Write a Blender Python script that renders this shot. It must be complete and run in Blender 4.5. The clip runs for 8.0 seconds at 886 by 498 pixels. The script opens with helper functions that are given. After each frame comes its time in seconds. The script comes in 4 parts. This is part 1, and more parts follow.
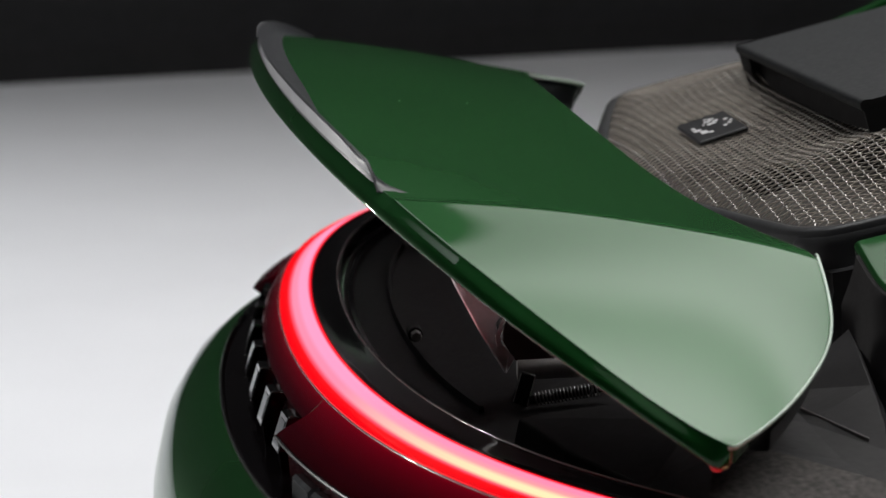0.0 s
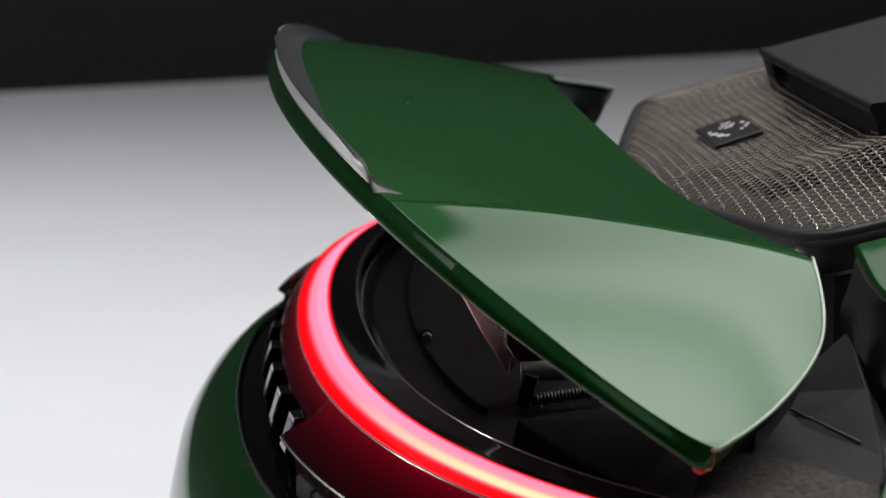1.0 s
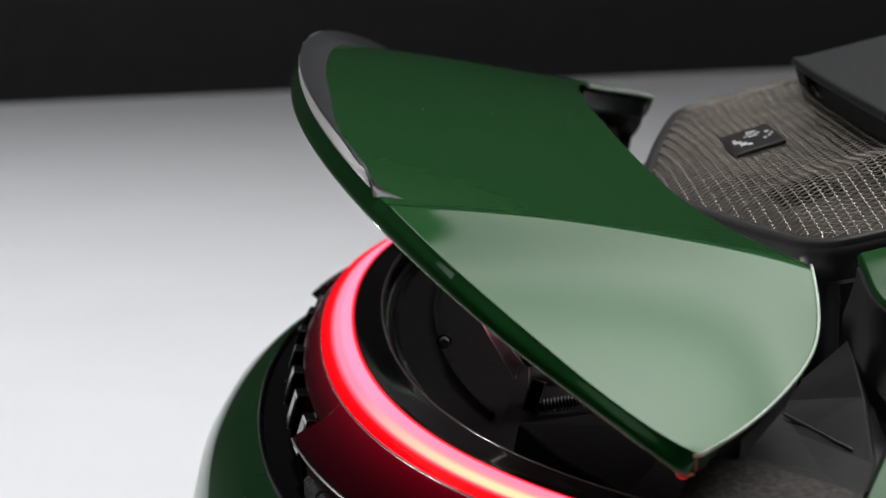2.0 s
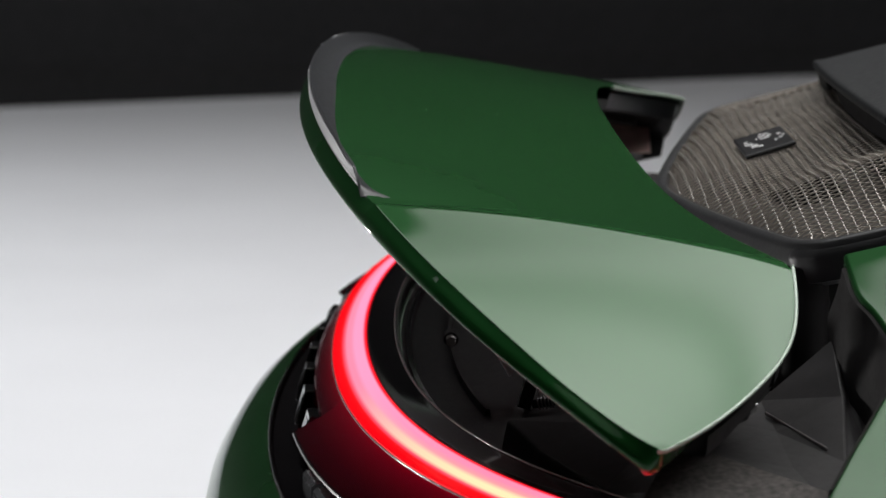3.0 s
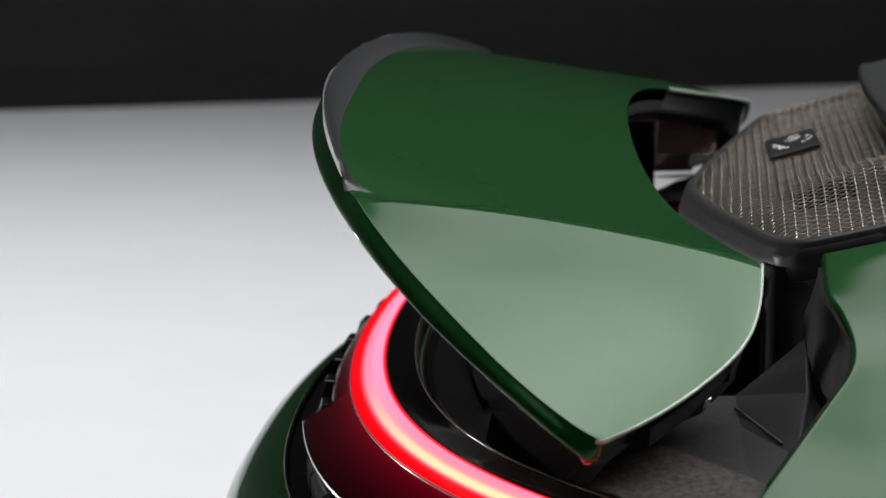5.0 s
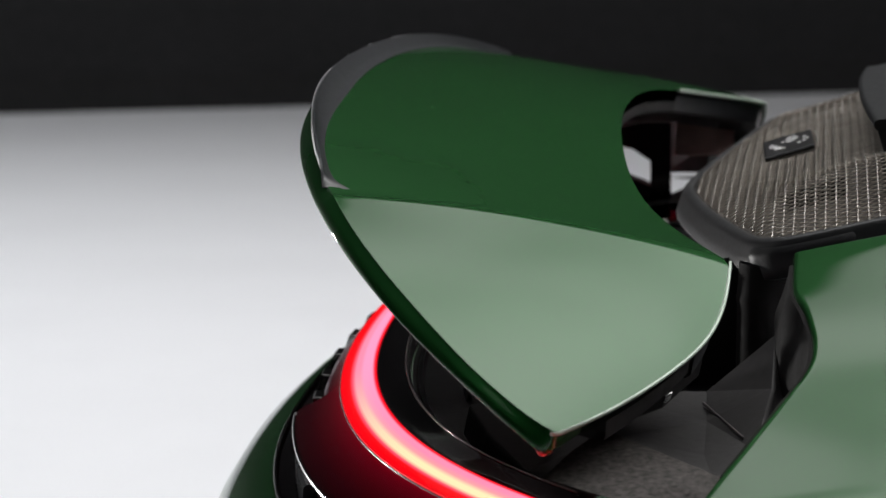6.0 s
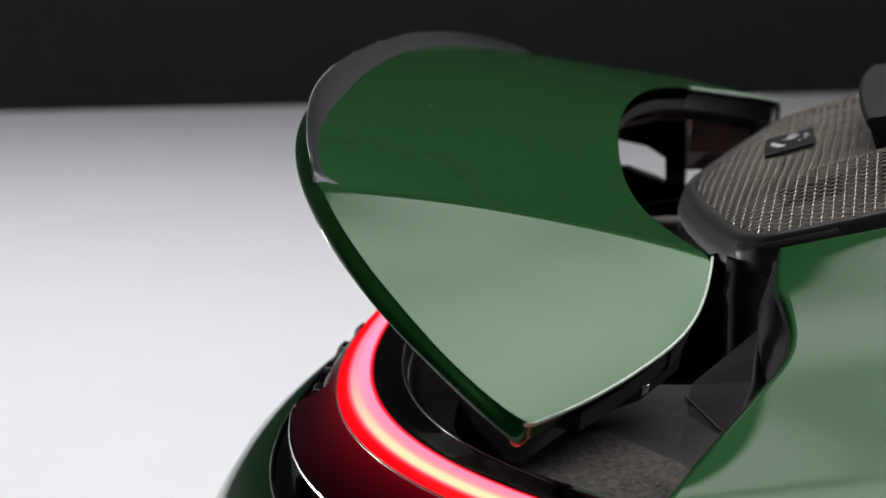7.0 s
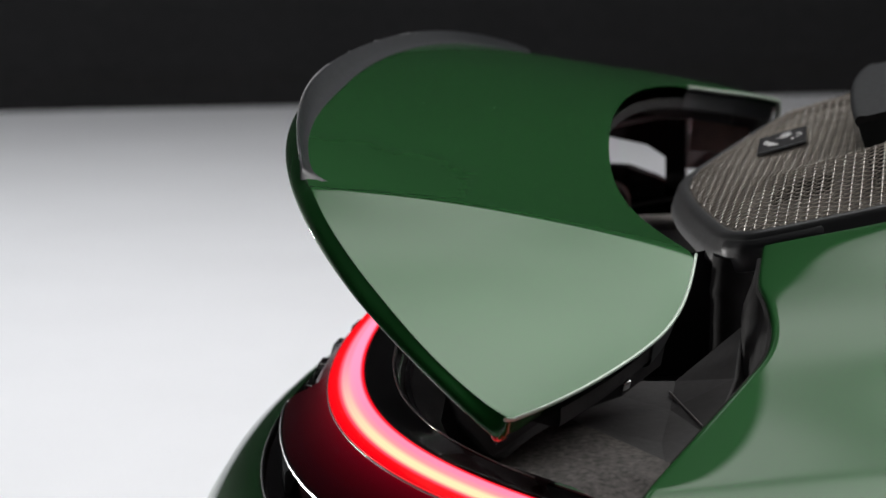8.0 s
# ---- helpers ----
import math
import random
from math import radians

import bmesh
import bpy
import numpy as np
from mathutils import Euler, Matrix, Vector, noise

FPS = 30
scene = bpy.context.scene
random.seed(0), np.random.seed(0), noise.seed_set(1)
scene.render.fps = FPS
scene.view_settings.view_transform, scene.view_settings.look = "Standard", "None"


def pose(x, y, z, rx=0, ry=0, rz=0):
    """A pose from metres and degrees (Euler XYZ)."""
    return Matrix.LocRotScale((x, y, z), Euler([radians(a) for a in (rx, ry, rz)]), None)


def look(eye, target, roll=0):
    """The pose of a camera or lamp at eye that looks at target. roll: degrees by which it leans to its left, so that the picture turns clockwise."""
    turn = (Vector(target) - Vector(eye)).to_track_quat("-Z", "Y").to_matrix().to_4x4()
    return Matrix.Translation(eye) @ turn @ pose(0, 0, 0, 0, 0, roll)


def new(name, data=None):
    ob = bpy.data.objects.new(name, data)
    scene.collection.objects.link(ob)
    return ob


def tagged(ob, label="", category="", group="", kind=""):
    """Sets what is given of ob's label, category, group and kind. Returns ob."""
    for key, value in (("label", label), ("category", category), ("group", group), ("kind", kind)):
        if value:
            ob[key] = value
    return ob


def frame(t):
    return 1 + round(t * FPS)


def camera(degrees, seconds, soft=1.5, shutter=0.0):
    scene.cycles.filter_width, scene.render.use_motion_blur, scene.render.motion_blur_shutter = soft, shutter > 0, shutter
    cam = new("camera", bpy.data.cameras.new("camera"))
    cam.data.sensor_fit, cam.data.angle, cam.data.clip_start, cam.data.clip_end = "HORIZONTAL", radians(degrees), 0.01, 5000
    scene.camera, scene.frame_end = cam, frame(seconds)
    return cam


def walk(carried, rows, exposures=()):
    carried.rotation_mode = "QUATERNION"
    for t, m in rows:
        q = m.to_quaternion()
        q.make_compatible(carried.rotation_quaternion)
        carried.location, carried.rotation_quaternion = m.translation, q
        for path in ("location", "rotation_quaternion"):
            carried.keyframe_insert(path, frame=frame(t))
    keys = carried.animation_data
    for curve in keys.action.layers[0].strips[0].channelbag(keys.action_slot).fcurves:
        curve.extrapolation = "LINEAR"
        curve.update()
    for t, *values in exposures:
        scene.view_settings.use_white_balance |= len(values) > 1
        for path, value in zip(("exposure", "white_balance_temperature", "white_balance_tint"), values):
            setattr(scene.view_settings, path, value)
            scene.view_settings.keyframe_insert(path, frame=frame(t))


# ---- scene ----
cam = camera(18.17, 8.0)
walk(cam, [
    (0, pose(-0.3756, -2.1300, 1.2732, 80.704, 0.214, -5.254)),
    (0.5, pose(-0.3543, -2.1351, 1.2724, 80.741, 0.250, -4.568)),
    (1, pose(-0.3228, -2.1412, 1.2721, 80.811, 0.254, -3.489)),
    (1.5, pose(-0.2926, -2.1465, 1.2698, 80.955, 0.117, -2.370)),
    (3, pose(-0.1832, -2.1823, 1.2721, 81.075, 0.070, 1.047)),
    (3.5, pose(-0.1441, -2.1947, 1.2737, 81.051, -0.004, 2.247)),
    (4, pose(-0.1070, -2.2052, 1.2738, 81.091, 0.072, 3.401)),
    (4.5, pose(-0.0696, -2.2138, 1.2752, 81.086, 0.054, 4.569)),
    (6, pose(0.0537, -2.2499, 1.2759, 81.179, -0.090, 7.771)),
    (6.5, pose(0.0863, -2.2601, 1.2767, 81.172, -0.045, 8.590)),
    (7, pose(0.1114, -2.2704, 1.2779, 81.139, -0.107, 9.243)),
    (7.5, pose(0.1258, -2.2769, 1.2778, 81.150, -0.104, 9.568)),
    (8, pose(0.1415, -2.2815, 1.2783, 81.140, -0.095, 9.844)),
])

# ---- world and light ----
world = bpy.data.worlds.new("studio_dark")
scene.world = world
world.use_nodes = True
world.node_tree.nodes["Background"].inputs[0].default_value = (0.012, 0.012, 0.014, 1)
world.node_tree.nodes["Background"].inputs[1].default_value = 1.0
cam.data.dof.use_dof = True
cam.data.dof.focus_distance = 1.82
cam.data.dof.aperture_fstop = 12.5
SOFTBOX = 2.8

strip = bpy.data.lights.new("strip_lamp", "AREA")
strip.shape, strip.size, strip.size_y, strip.energy, strip.color, strip.spread = "RECTANGLE", 0.05, 0.10, 1.3, (1.0, 0.98, 0.96), radians(60)
new("strip_lamp", strip).matrix_world = look((-1.98, 1.20, 0.74), (-0.23, -0.51, 0.93))
key = bpy.data.lights.new("key_lamp", "AREA")
key.shape, key.size, key.size_y, key.energy, key.color = "RECTANGLE", 8.0, 3.4, 24, (1.0, 1.0, 1.0)
new("key_lamp", key).matrix_world = pose(2.2, -2.0, 5.9)

# unseen fill light, added to brighten the floor behind the car
floor_fill = bpy.data.lights.new("added_floor_light", "AREA")
floor_fill.shape, floor_fill.size, floor_fill.size_y, floor_fill.energy, floor_fill.spread = "RECTANGLE", 3.4, 6.0, 116, radians(96)
floor_fill.color = (0.96, 0.98, 1.0)
new("added_floor_light", floor_fill).matrix_world = pose(-3.6, 4.0, 6.6)


# ---- materials ----
def mat(name, colour, rough=0.5, metal=0.0, coat=0.0, coat_rough=0.03, vary=0.12, scale=30.0, bump=0.0, bump_scale=400.0, spec=0.5):
    m = bpy.data.materials.new(name)
    m.use_nodes = True
    nt = m.node_tree
    b = nt.nodes["Principled BSDF"]
    tc = nt.nodes.new("ShaderNodeTexCoord")
    n1 = nt.nodes.new("ShaderNodeTexNoise")
    n1.inputs["Scale"].default_value, n1.inputs["Detail"].default_value = scale, 5.0
    nt.links.new(tc.outputs["Object"], n1.inputs["Vector"])
    ramp = nt.nodes.new("ShaderNodeValToRGB")
    lo = [max(0.0, c * (1 - vary)) for c in colour]
    hi = [min(1.0, c * (1 + vary)) for c in colour]
    ramp.color_ramp.elements[0].position, ramp.color_ramp.elements[1].position = 0.3, 0.7
    ramp.color_ramp.elements[0].color, ramp.color_ramp.elements[1].color = (*lo, 1), (*hi, 1)
    nt.links.new(n1.outputs["Fac"], ramp.inputs["Fac"])
    nt.links.new(ramp.outputs["Color"], b.inputs["Base Color"])
    n2 = nt.nodes.new("ShaderNodeTexNoise")
    n2.inputs["Scale"].default_value, n2.inputs["Detail"].default_value = scale * 7, 4.0
    nt.links.new(tc.outputs["Object"], n2.inputs["Vector"])
    mr = nt.nodes.new("ShaderNodeMapRange")
    mr.inputs["To Min"].default_value, mr.inputs["To Max"].default_value = max(0.0, rough * 0.85), min(1.0, rough * 1.15)
    nt.links.new(n2.outputs["Fac"], mr.inputs["Value"])
    nt.links.new(mr.outputs["Result"], b.inputs["Roughness"])
    b.inputs["Metallic"].default_value = metal
    b.inputs["Specular IOR Level"].default_value = spec
    b.inputs["Coat Weight"].default_value = coat
    b.inputs["Coat Roughness"].default_value = coat_rough
    if bump:
        n3 = nt.nodes.new("ShaderNodeTexNoise")
        n3.inputs["Scale"].default_value, n3.inputs["Detail"].default_value = bump_scale, 3.0
        nt.links.new(tc.outputs["Object"], n3.inputs["Vector"])
        bp = nt.nodes.new("ShaderNodeBump")
        bp.inputs["Strength"].default_value, bp.inputs["Distance"].default_value = bump, 0.001
        nt.links.new(n3.outputs["Fac"], bp.inputs["Height"])
        nt.links.new(bp.outputs["Normal"], b.inputs["Normal"])
    return m


GREEN = mat("green_paint", (0.0105, 0.071, 0.0158), 0.51, 0.60, 0.74, 0.015, 0.03, 1.5, spec=0.0)
RUBBER = mat("grey_rubber", (0.030, 0.031, 0.035), 0.36, 0, 0, 0, 0.12, 40, 0.05)
GLOSS = mat("black_gloss", (0.006, 0.0045, 0.0052), 0.10, 0, 0.05, 0.03, 0.2, 20, spec=0.28)
PLASTIC = mat("black_plastic", (0.016, 0.0148, 0.0156), 0.4, 0, 0, 0, 0.25, 30, 0.15, 700, spec=0.22)
DECK = mat("deck_plastic", (0.034, 0.032, 0.033), 0.5, 0, 0, 0, 0.2, 25, 0.2, 900, spec=0.22)
FELT = mat("felt_mat", (0.060, 0.053, 0.050), 0.9, 0, 0, 0, 0.75, 260, 0.9, 1500)
BRONZE = mat("bronze_plate", (0.046, 0.037, 0.030), 0.55, 0.1, 0, 0, 0.2, 20)
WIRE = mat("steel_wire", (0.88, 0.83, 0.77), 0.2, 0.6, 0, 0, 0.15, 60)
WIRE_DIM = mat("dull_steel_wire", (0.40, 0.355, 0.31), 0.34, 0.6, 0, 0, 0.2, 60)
BADGE = mat("smoked_chrome", (0.26, 0.25, 0.25), 0.07, 1.0, 0, 0, 0.1, 50)
BEADM = mat("polished_trim", (0.70, 0.60, 0.60), 0.16, 0.6, 0, 0, 0.1, 50)
CHROME = mat("dark_chrome", (0.22, 0.215, 0.215), 0.25, 1.0, 0, 0, 0.1, 50)
LABEL = mat("label_black", (0.012, 0.012, 0.014), 0.4)
INK = mat("label_ink", (0.68, 0.68, 0.69), 0.6)
SURROUND = mat("surround_rubber", (0.029, 0.0293, 0.031), 0.42, 0, 0, 0, 0.12, 40, 0.05, spec=0.35)
POSTM = mat("satin_black", (0.023, 0.0213, 0.0218), 0.65, 0, 0, 0, 0.2, 40, spec=0.08)
GREYBOX = mat("grey_cover", (0.0155, 0.0165, 0.0185), 0.6, 0, 0, 0, 0.1, 30, 0.05, spec=0.25)
FLOORM = mat("white_floor", (0.78, 0.785, 0.815), 0.6, 0, 0, 0, 0.02, 1.5)
HEM = mat("black_hem", (0.0055, 0.0053, 0.006), 0.9, 0, 0, 0, 0.2, 3)
BLACKWALL = mat("black_curtain", (0.0066, 0.0067, 0.0078), 0.9, 0, 0, 0, 0.2, 3)


def led_material():
    """Red tail lamp: a pale light guide between red lens flanks, by the across coordinate; warmer towards the flank."""
    m = bpy.data.materials.new("led_strip")
    m.use_nodes = True
    nt = m.node_tree
    b = nt.nodes["Principled BSDF"]
    uv = nt.nodes.new("ShaderNodeUVMap")
    sep = nt.nodes.new("ShaderNodeSeparateXYZ")
    nt.links.new(uv.outputs["UV"], sep.inputs[0])
    ramps = []
    pink, rose, cream = (1.0, 0.19, 0.31), (1.0, 0.15, 0.23), (1.0, 0.45, 0.26)
    for edge, low, high in ((rose, pink, pink), (cream, (1.0, 0.19, 0.20), (1.0, 0.15, 0.24))):
        r = nt.nodes.new("ShaderNodeValToRGB")
        e = r.color_ramp.elements
        e[0].position, e[0].color = 0.0, (2.2, 0.002, 0.04, 1)
        e[1].position, e[1].color = 1.0, (0.08, 0.0, 0.003, 1)
        for pos, col in ((0.07, (2.0, 0.002, 0.03)), (0.11, (0.34, 0.0005, 0.006)), (0.22, (0.42, 0.0005, 0.004)), (0.38, (0.52, 0.0005, 0.003)), (0.48, (0.66, 0.003, 0.006)), (0.54, (0.95, 0.055, 0.09)), (0.60, edge), (0.67, edge), (0.74, low), (0.82, high), (0.885, high), (0.935, (0.85, 0.02, 0.04)), (0.965, (0.5, 0.0, 0.004))):
            k = e.new(pos)
            k.color = (*col, 1)
        nt.links.new(sep.outputs["Y"], r.inputs["Fac"])
        ramps.append(r)
    warm = nt.nodes.new("ShaderNodeMapRange")
    warm.interpolation_type = "SMOOTHSTEP"
    warm.inputs["From Min"].default_value, warm.inputs["From Max"].default_value = 0.36, 0.17
    nt.links.new(sep.outputs["X"], warm.inputs["Value"])
    mix = nt.nodes.new("ShaderNodeMix")
    mix.data_type = "RGBA"
    nt.links.new(warm.outputs["Result"], mix.inputs[0])
    nt.links.new(ramps[0].outputs["Color"], mix.inputs[6])
    nt.links.new(ramps[1].outputs["Color"], mix.inputs[7])
    nt.links.new(mix.outputs[2], b.inputs["Emission Color"])
    b.inputs["Emission Strength"].default_value = 2.0
    b.inputs["Base Color"].default_value = (0.08, 0.002, 0.004, 1)
    b.inputs["Roughness"].default_value = 0.2
    b.inputs["Specular IOR Level"].default_value = 0.25
    return m


LED = led_material()


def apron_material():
    """Smoked red outer lens of the lit lamp: the strip's light on it is painted as emission, fading away from the
    strip.
    """
    m = mat("smoked_red_lens_glow", (0.045, 0.0006, 0.004), 0.18, 0, 0.0, 0.05, 0.15, 20, spec=0.25)
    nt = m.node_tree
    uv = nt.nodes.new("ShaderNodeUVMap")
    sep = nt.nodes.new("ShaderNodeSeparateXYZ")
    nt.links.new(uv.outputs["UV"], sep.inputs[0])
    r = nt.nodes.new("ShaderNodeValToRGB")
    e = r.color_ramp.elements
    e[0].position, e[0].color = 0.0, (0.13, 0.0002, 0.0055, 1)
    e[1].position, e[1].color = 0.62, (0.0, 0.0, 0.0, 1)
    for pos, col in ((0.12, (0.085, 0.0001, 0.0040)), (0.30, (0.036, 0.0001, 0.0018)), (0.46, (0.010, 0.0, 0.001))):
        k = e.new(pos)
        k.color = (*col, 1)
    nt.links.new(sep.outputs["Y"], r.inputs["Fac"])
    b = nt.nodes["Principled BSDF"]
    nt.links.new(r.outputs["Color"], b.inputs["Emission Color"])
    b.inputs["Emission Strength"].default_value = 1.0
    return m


REDGLASS = apron_material()


def softbox_material():
    """White diffuser cloth, its glow varied and banded to shape the reflections in the paint."""
    m = bpy.data.materials.new("softbox_cloth")
    m.use_nodes = True
    nt = m.node_tree
    b = nt.nodes["Principled BSDF"]
    b.inputs["Base Color"].default_value = (0.05, 0.05, 0.05, 1)
    tc = nt.nodes.new("ShaderNodeTexCoord")
    n = nt.nodes.new("ShaderNodeTexNoise")
    n.inputs["Scale"].default_value, n.inputs["Detail"].default_value = 0.28, 1.0
    nt.links.new(tc.outputs["Object"], n.inputs["Vector"])
    mr = nt.nodes.new("ShaderNodeMapRange")
    mr.inputs["From Min"].default_value, mr.inputs["From Max"].default_value = 0.3, 0.7
    mr.inputs["To Min"].default_value, mr.inputs["To Max"].default_value = SOFTBOX * 0.92, SOFTBOX * 1.08
    nt.links.new(n.outputs["Fac"], mr.inputs["Value"])
    sep = nt.nodes.new("ShaderNodeSeparateXYZ")
    nt.links.new(tc.outputs["Object"], sep.inputs[0])
    fall = nt.nodes.new("ShaderNodeMapRange")
    fall.interpolation_type = "SMOOTHSTEP"
    fall.inputs["From Min"].default_value, fall.inputs["From Max"].default_value = 5.80, 5.35
    fall.inputs["To Min"].default_value, fall.inputs["To Max"].default_value = 0.08, 1.0
    slant = nt.nodes.new("ShaderNodeMath")
    slant.operation = "MULTIPLY_ADD"
    bend = nt.nodes.new("ShaderNodeMath")
    bend.operation = "MINIMUM"
    bend.inputs[1].default_value = 1.25
    nt.links.new(sep.outputs["X"], bend.inputs[0])
    nt.links.new(bend.outputs["Value"], slant.inputs[0])
    slant.inputs[1].default_value = 0.25
    nt.links.new(sep.outputs["Y"], slant.inputs[2])
    nt.links.new(slant.outputs["Value"], fall.inputs["Value"])
    side = nt.nodes.new("ShaderNodeMapRange")
    side.interpolation_type = "SMOOTHSTEP"
    side.inputs["From Min"].default_value, side.inputs["From Max"].default_value = -1.53, -1.44
    side.inputs["To Min"].default_value, side.inputs["To Max"].default_value = 0.04, 1.0
    nt.links.new(sep.outputs["X"], side.inputs["Value"])

    def times(a, b):
        k = nt.nodes.new("ShaderNodeMath")
        k.operation = "MULTIPLY"
        nt.links.new(a, k.inputs[0])
        nt.links.new(b, k.inputs[1])
        return k.outputs["Value"]

    def dim_band(lean, y, half, depth, x0, x1):
        """A dimmer band put into the glow to draw a dark streak in reflections, fading out from x1 to x0."""
        tilt = nt.nodes.new("ShaderNodeMath")
        tilt.operation = "MULTIPLY_ADD"
        nt.links.new(sep.outputs["X"], tilt.inputs[0])
        tilt.inputs[1].default_value = lean
        nt.links.new(sep.outputs["Y"], tilt.inputs[2])
        off = nt.nodes.new("ShaderNodeMath")
        off.operation = "SUBTRACT"
        nt.links.new(tilt.outputs["Value"], off.inputs[0])
        off.inputs[1].default_value = y
        size = nt.nodes.new("ShaderNodeMath")
        size.operation = "ABSOLUTE"
        nt.links.new(off.outputs["Value"], size.inputs[0])
        ramp = nt.nodes.new("ShaderNodeMapRange")
        ramp.interpolation_type = "SMOOTHSTEP"
        ramp.inputs["From Min"].default_value, ramp.inputs["From Max"].default_value = 0.0, half
        ramp.inputs["To Min"].default_value, ramp.inputs["To Max"].default_value = depth, 1.0
        nt.links.new(size.outputs["Value"], ramp.inputs["Value"])
        fade = nt.nodes.new("ShaderNodeMapRange")
        fade.interpolation_type = "SMOOTHSTEP"
        fade.inputs["From Min"].default_value, fade.inputs["From Max"].default_value = x0, x1
        nt.links.new(sep.outputs["X"], fade.inputs["Value"])
        blend = nt.nodes.new("ShaderNodeMix")
        blend.inputs[2].default_value = 1.0
        nt.links.new(fade.outputs["Result"], blend.inputs[0])
        nt.links.new(ramp.outputs["Result"], blend.inputs[3])
        return blend.outputs[0]

    far_end = nt.nodes.new("ShaderNodeMapRange")
    far_end.interpolation_type = "SMOOTHSTEP"
    far_end.inputs["From Min"].default_value, far_end.inputs["From Max"].default_value = 5.5, 3.5
    far_end.inputs["To Min"].default_value, far_end.inputs["To Max"].default_value = 0.40, 1.0
    nt.links.new(slant.outputs["Value"], far_end.inputs["Value"])
    glow = times(times(mr.outputs["Result"], times(fall.outputs["Result"], far_end.outputs["Result"])), side.outputs["Result"])
    near_end = nt.nodes.new("ShaderNodeMapRange")
    near_end.interpolation_type = "SMOOTHSTEP"
    near_end.inputs["From Min"].default_value, near_end.inputs["From Max"].default_value = 1.4, 3.2
    near_end.inputs["To Min"].default_value, near_end.inputs["To Max"].default_value = 1.7, 1.0
    nt.links.new(sep.outputs["Y"], near_end.inputs["Value"])
    across = nt.nodes.new("ShaderNodeMapRange")
    across.interpolation_type = "SMOOTHSTEP"
    across.inputs["From Min"].default_value, across.inputs["From Max"].default_value = -1.3, 2.7
    across.inputs["To Min"].default_value, across.inputs["To Max"].default_value = 0.80, 1.42
    nt.links.new(sep.outputs["X"], across.inputs["Value"])
    glow = times(times(glow, times(dim_band(0.4, 4.0, 0.75, 0.72, -0.4, 0.4), dim_band(0.0, 3.0, 0.5, 0.62, -0.5, -0.8))), times(near_end.outputs["Result"], across.outputs["Result"]))
    b.inputs["Emission Color"].default_value = (1.0, 0.99, 0.975, 1)
    nt.links.new(glow, b.inputs["Emission Strength"])
    return m


CLOTH = softbox_material()
SATIN = mat("satin_grey_metal", (0.20, 0.188, 0.188), 0.35, 0.6, 0, 0, 0.15, 60)
BRIGHT = mat("bright_metal", (0.75, 0.75, 0.76), 0.22, 1.0, 0, 0, 0.1, 80)
LENSGREY = mat("clear_reflector", (0.16, 0.165, 0.17), 0.15, 0, 0.5, 0.05, 0.2, 90)
BLUSH = mat("red_lit_panel", (0.75, 0.52, 0.48), 0.6, 0, 0, 0, 0.3, 25)
EDGEM = mat("edge_highlight_pale", (0.42, 0.50, 0.43), 0.45, 0.4, 0, 0, 0.05, 60)
CAPDULL = mat("dull_red_drum", (0.030, 0.012, 0.012), 0.5, 0, 0, 0, 0.2, 60, spec=0.2)
GLINTM = mat("red_tip_glint", (0.55, 0.01, 0.02), 0.2, 0.3, 0, 0, 0.1, 60)
RIMM = mat("rim_reflection_metal", (0.20, 0.155, 0.15), 0.28, 1.0, 0, 0, 0.1, 60)
PALE = mat("pale_lip_sheen", (0.36, 0.36, 0.37), 0.35, 0, 0, 0, 0.06, 40)
STRUTM = mat("brushed_strut", (0.66, 0.66, 0.66), 0.34, 0.75, 0, 0, 0.25, 40)
SHROUD = mat("shroud_plastic", (0.26, 0.24, 0.235), 0.5, 0, 0, 0, 0.25, 40, 0.1)
BLACKHOLE = mat("opening_shade", (0.0022, 0.0021, 0.0022), 0.9, spec=0.02)
DARKVOID = mat("dark_opening", (0.022, 0.0205, 0.0212), 0.9, spec=0.1)


# ---- mesh helpers ----
def part(name, bm, material, parent=None, label="", smooth=True, bevel=0.0, sharp=40):
    me = bpy.data.meshes.new(name)
    bmesh.ops.recalc_face_normals(bm, faces=bm.faces)
    bm.to_mesh(me)
    bm.free()
    me.materials.append(material)
    if smooth:
        me.polygons.foreach_set("use_smooth", [True] * len(me.polygons))
    ob = new(name, me)
    if parent:
        ob.parent = parent
    if label:
        ob["label"] = label
    if bevel:
        mod = ob.modifiers.new("bevel", "BEVEL")
        mod.width, mod.segments, mod.limit_method, mod.angle_limit = bevel, 3, "ANGLE", radians(35)
        mod.harden_normals = False
    if smooth:
        me.set_sharp_from_angle(angle=radians(sharp))
    return ob


def grid(rows, closed=False, caps=False):
    """A sheet through rows of points; closed joins the last row to the first, as a tube."""
    bm = bmesh.new()
    vs = [[bm.verts.new(p) for p in r] for r in rows]
    n = len(vs)
    for i in range(n if closed else n - 1):
        a, b = vs[i], vs[(i + 1) % n]
        for j in range(len(a) - 1):
            bm.faces.new((a[j], a[j + 1], b[j + 1], b[j]))
    if caps:
        bm.faces.new([r[0] for r in vs])
        bm.faces.new([r[-1] for r in vs])
    return bm


def box(cx, cy, cz, sx, sy, sz, bm=None):
    bm = bm or bmesh.new()
    bmesh.ops.create_cube(bm, size=1, matrix=Matrix.LocRotScale((cx, cy, cz), None, (sx, sy, sz)))
    return bm


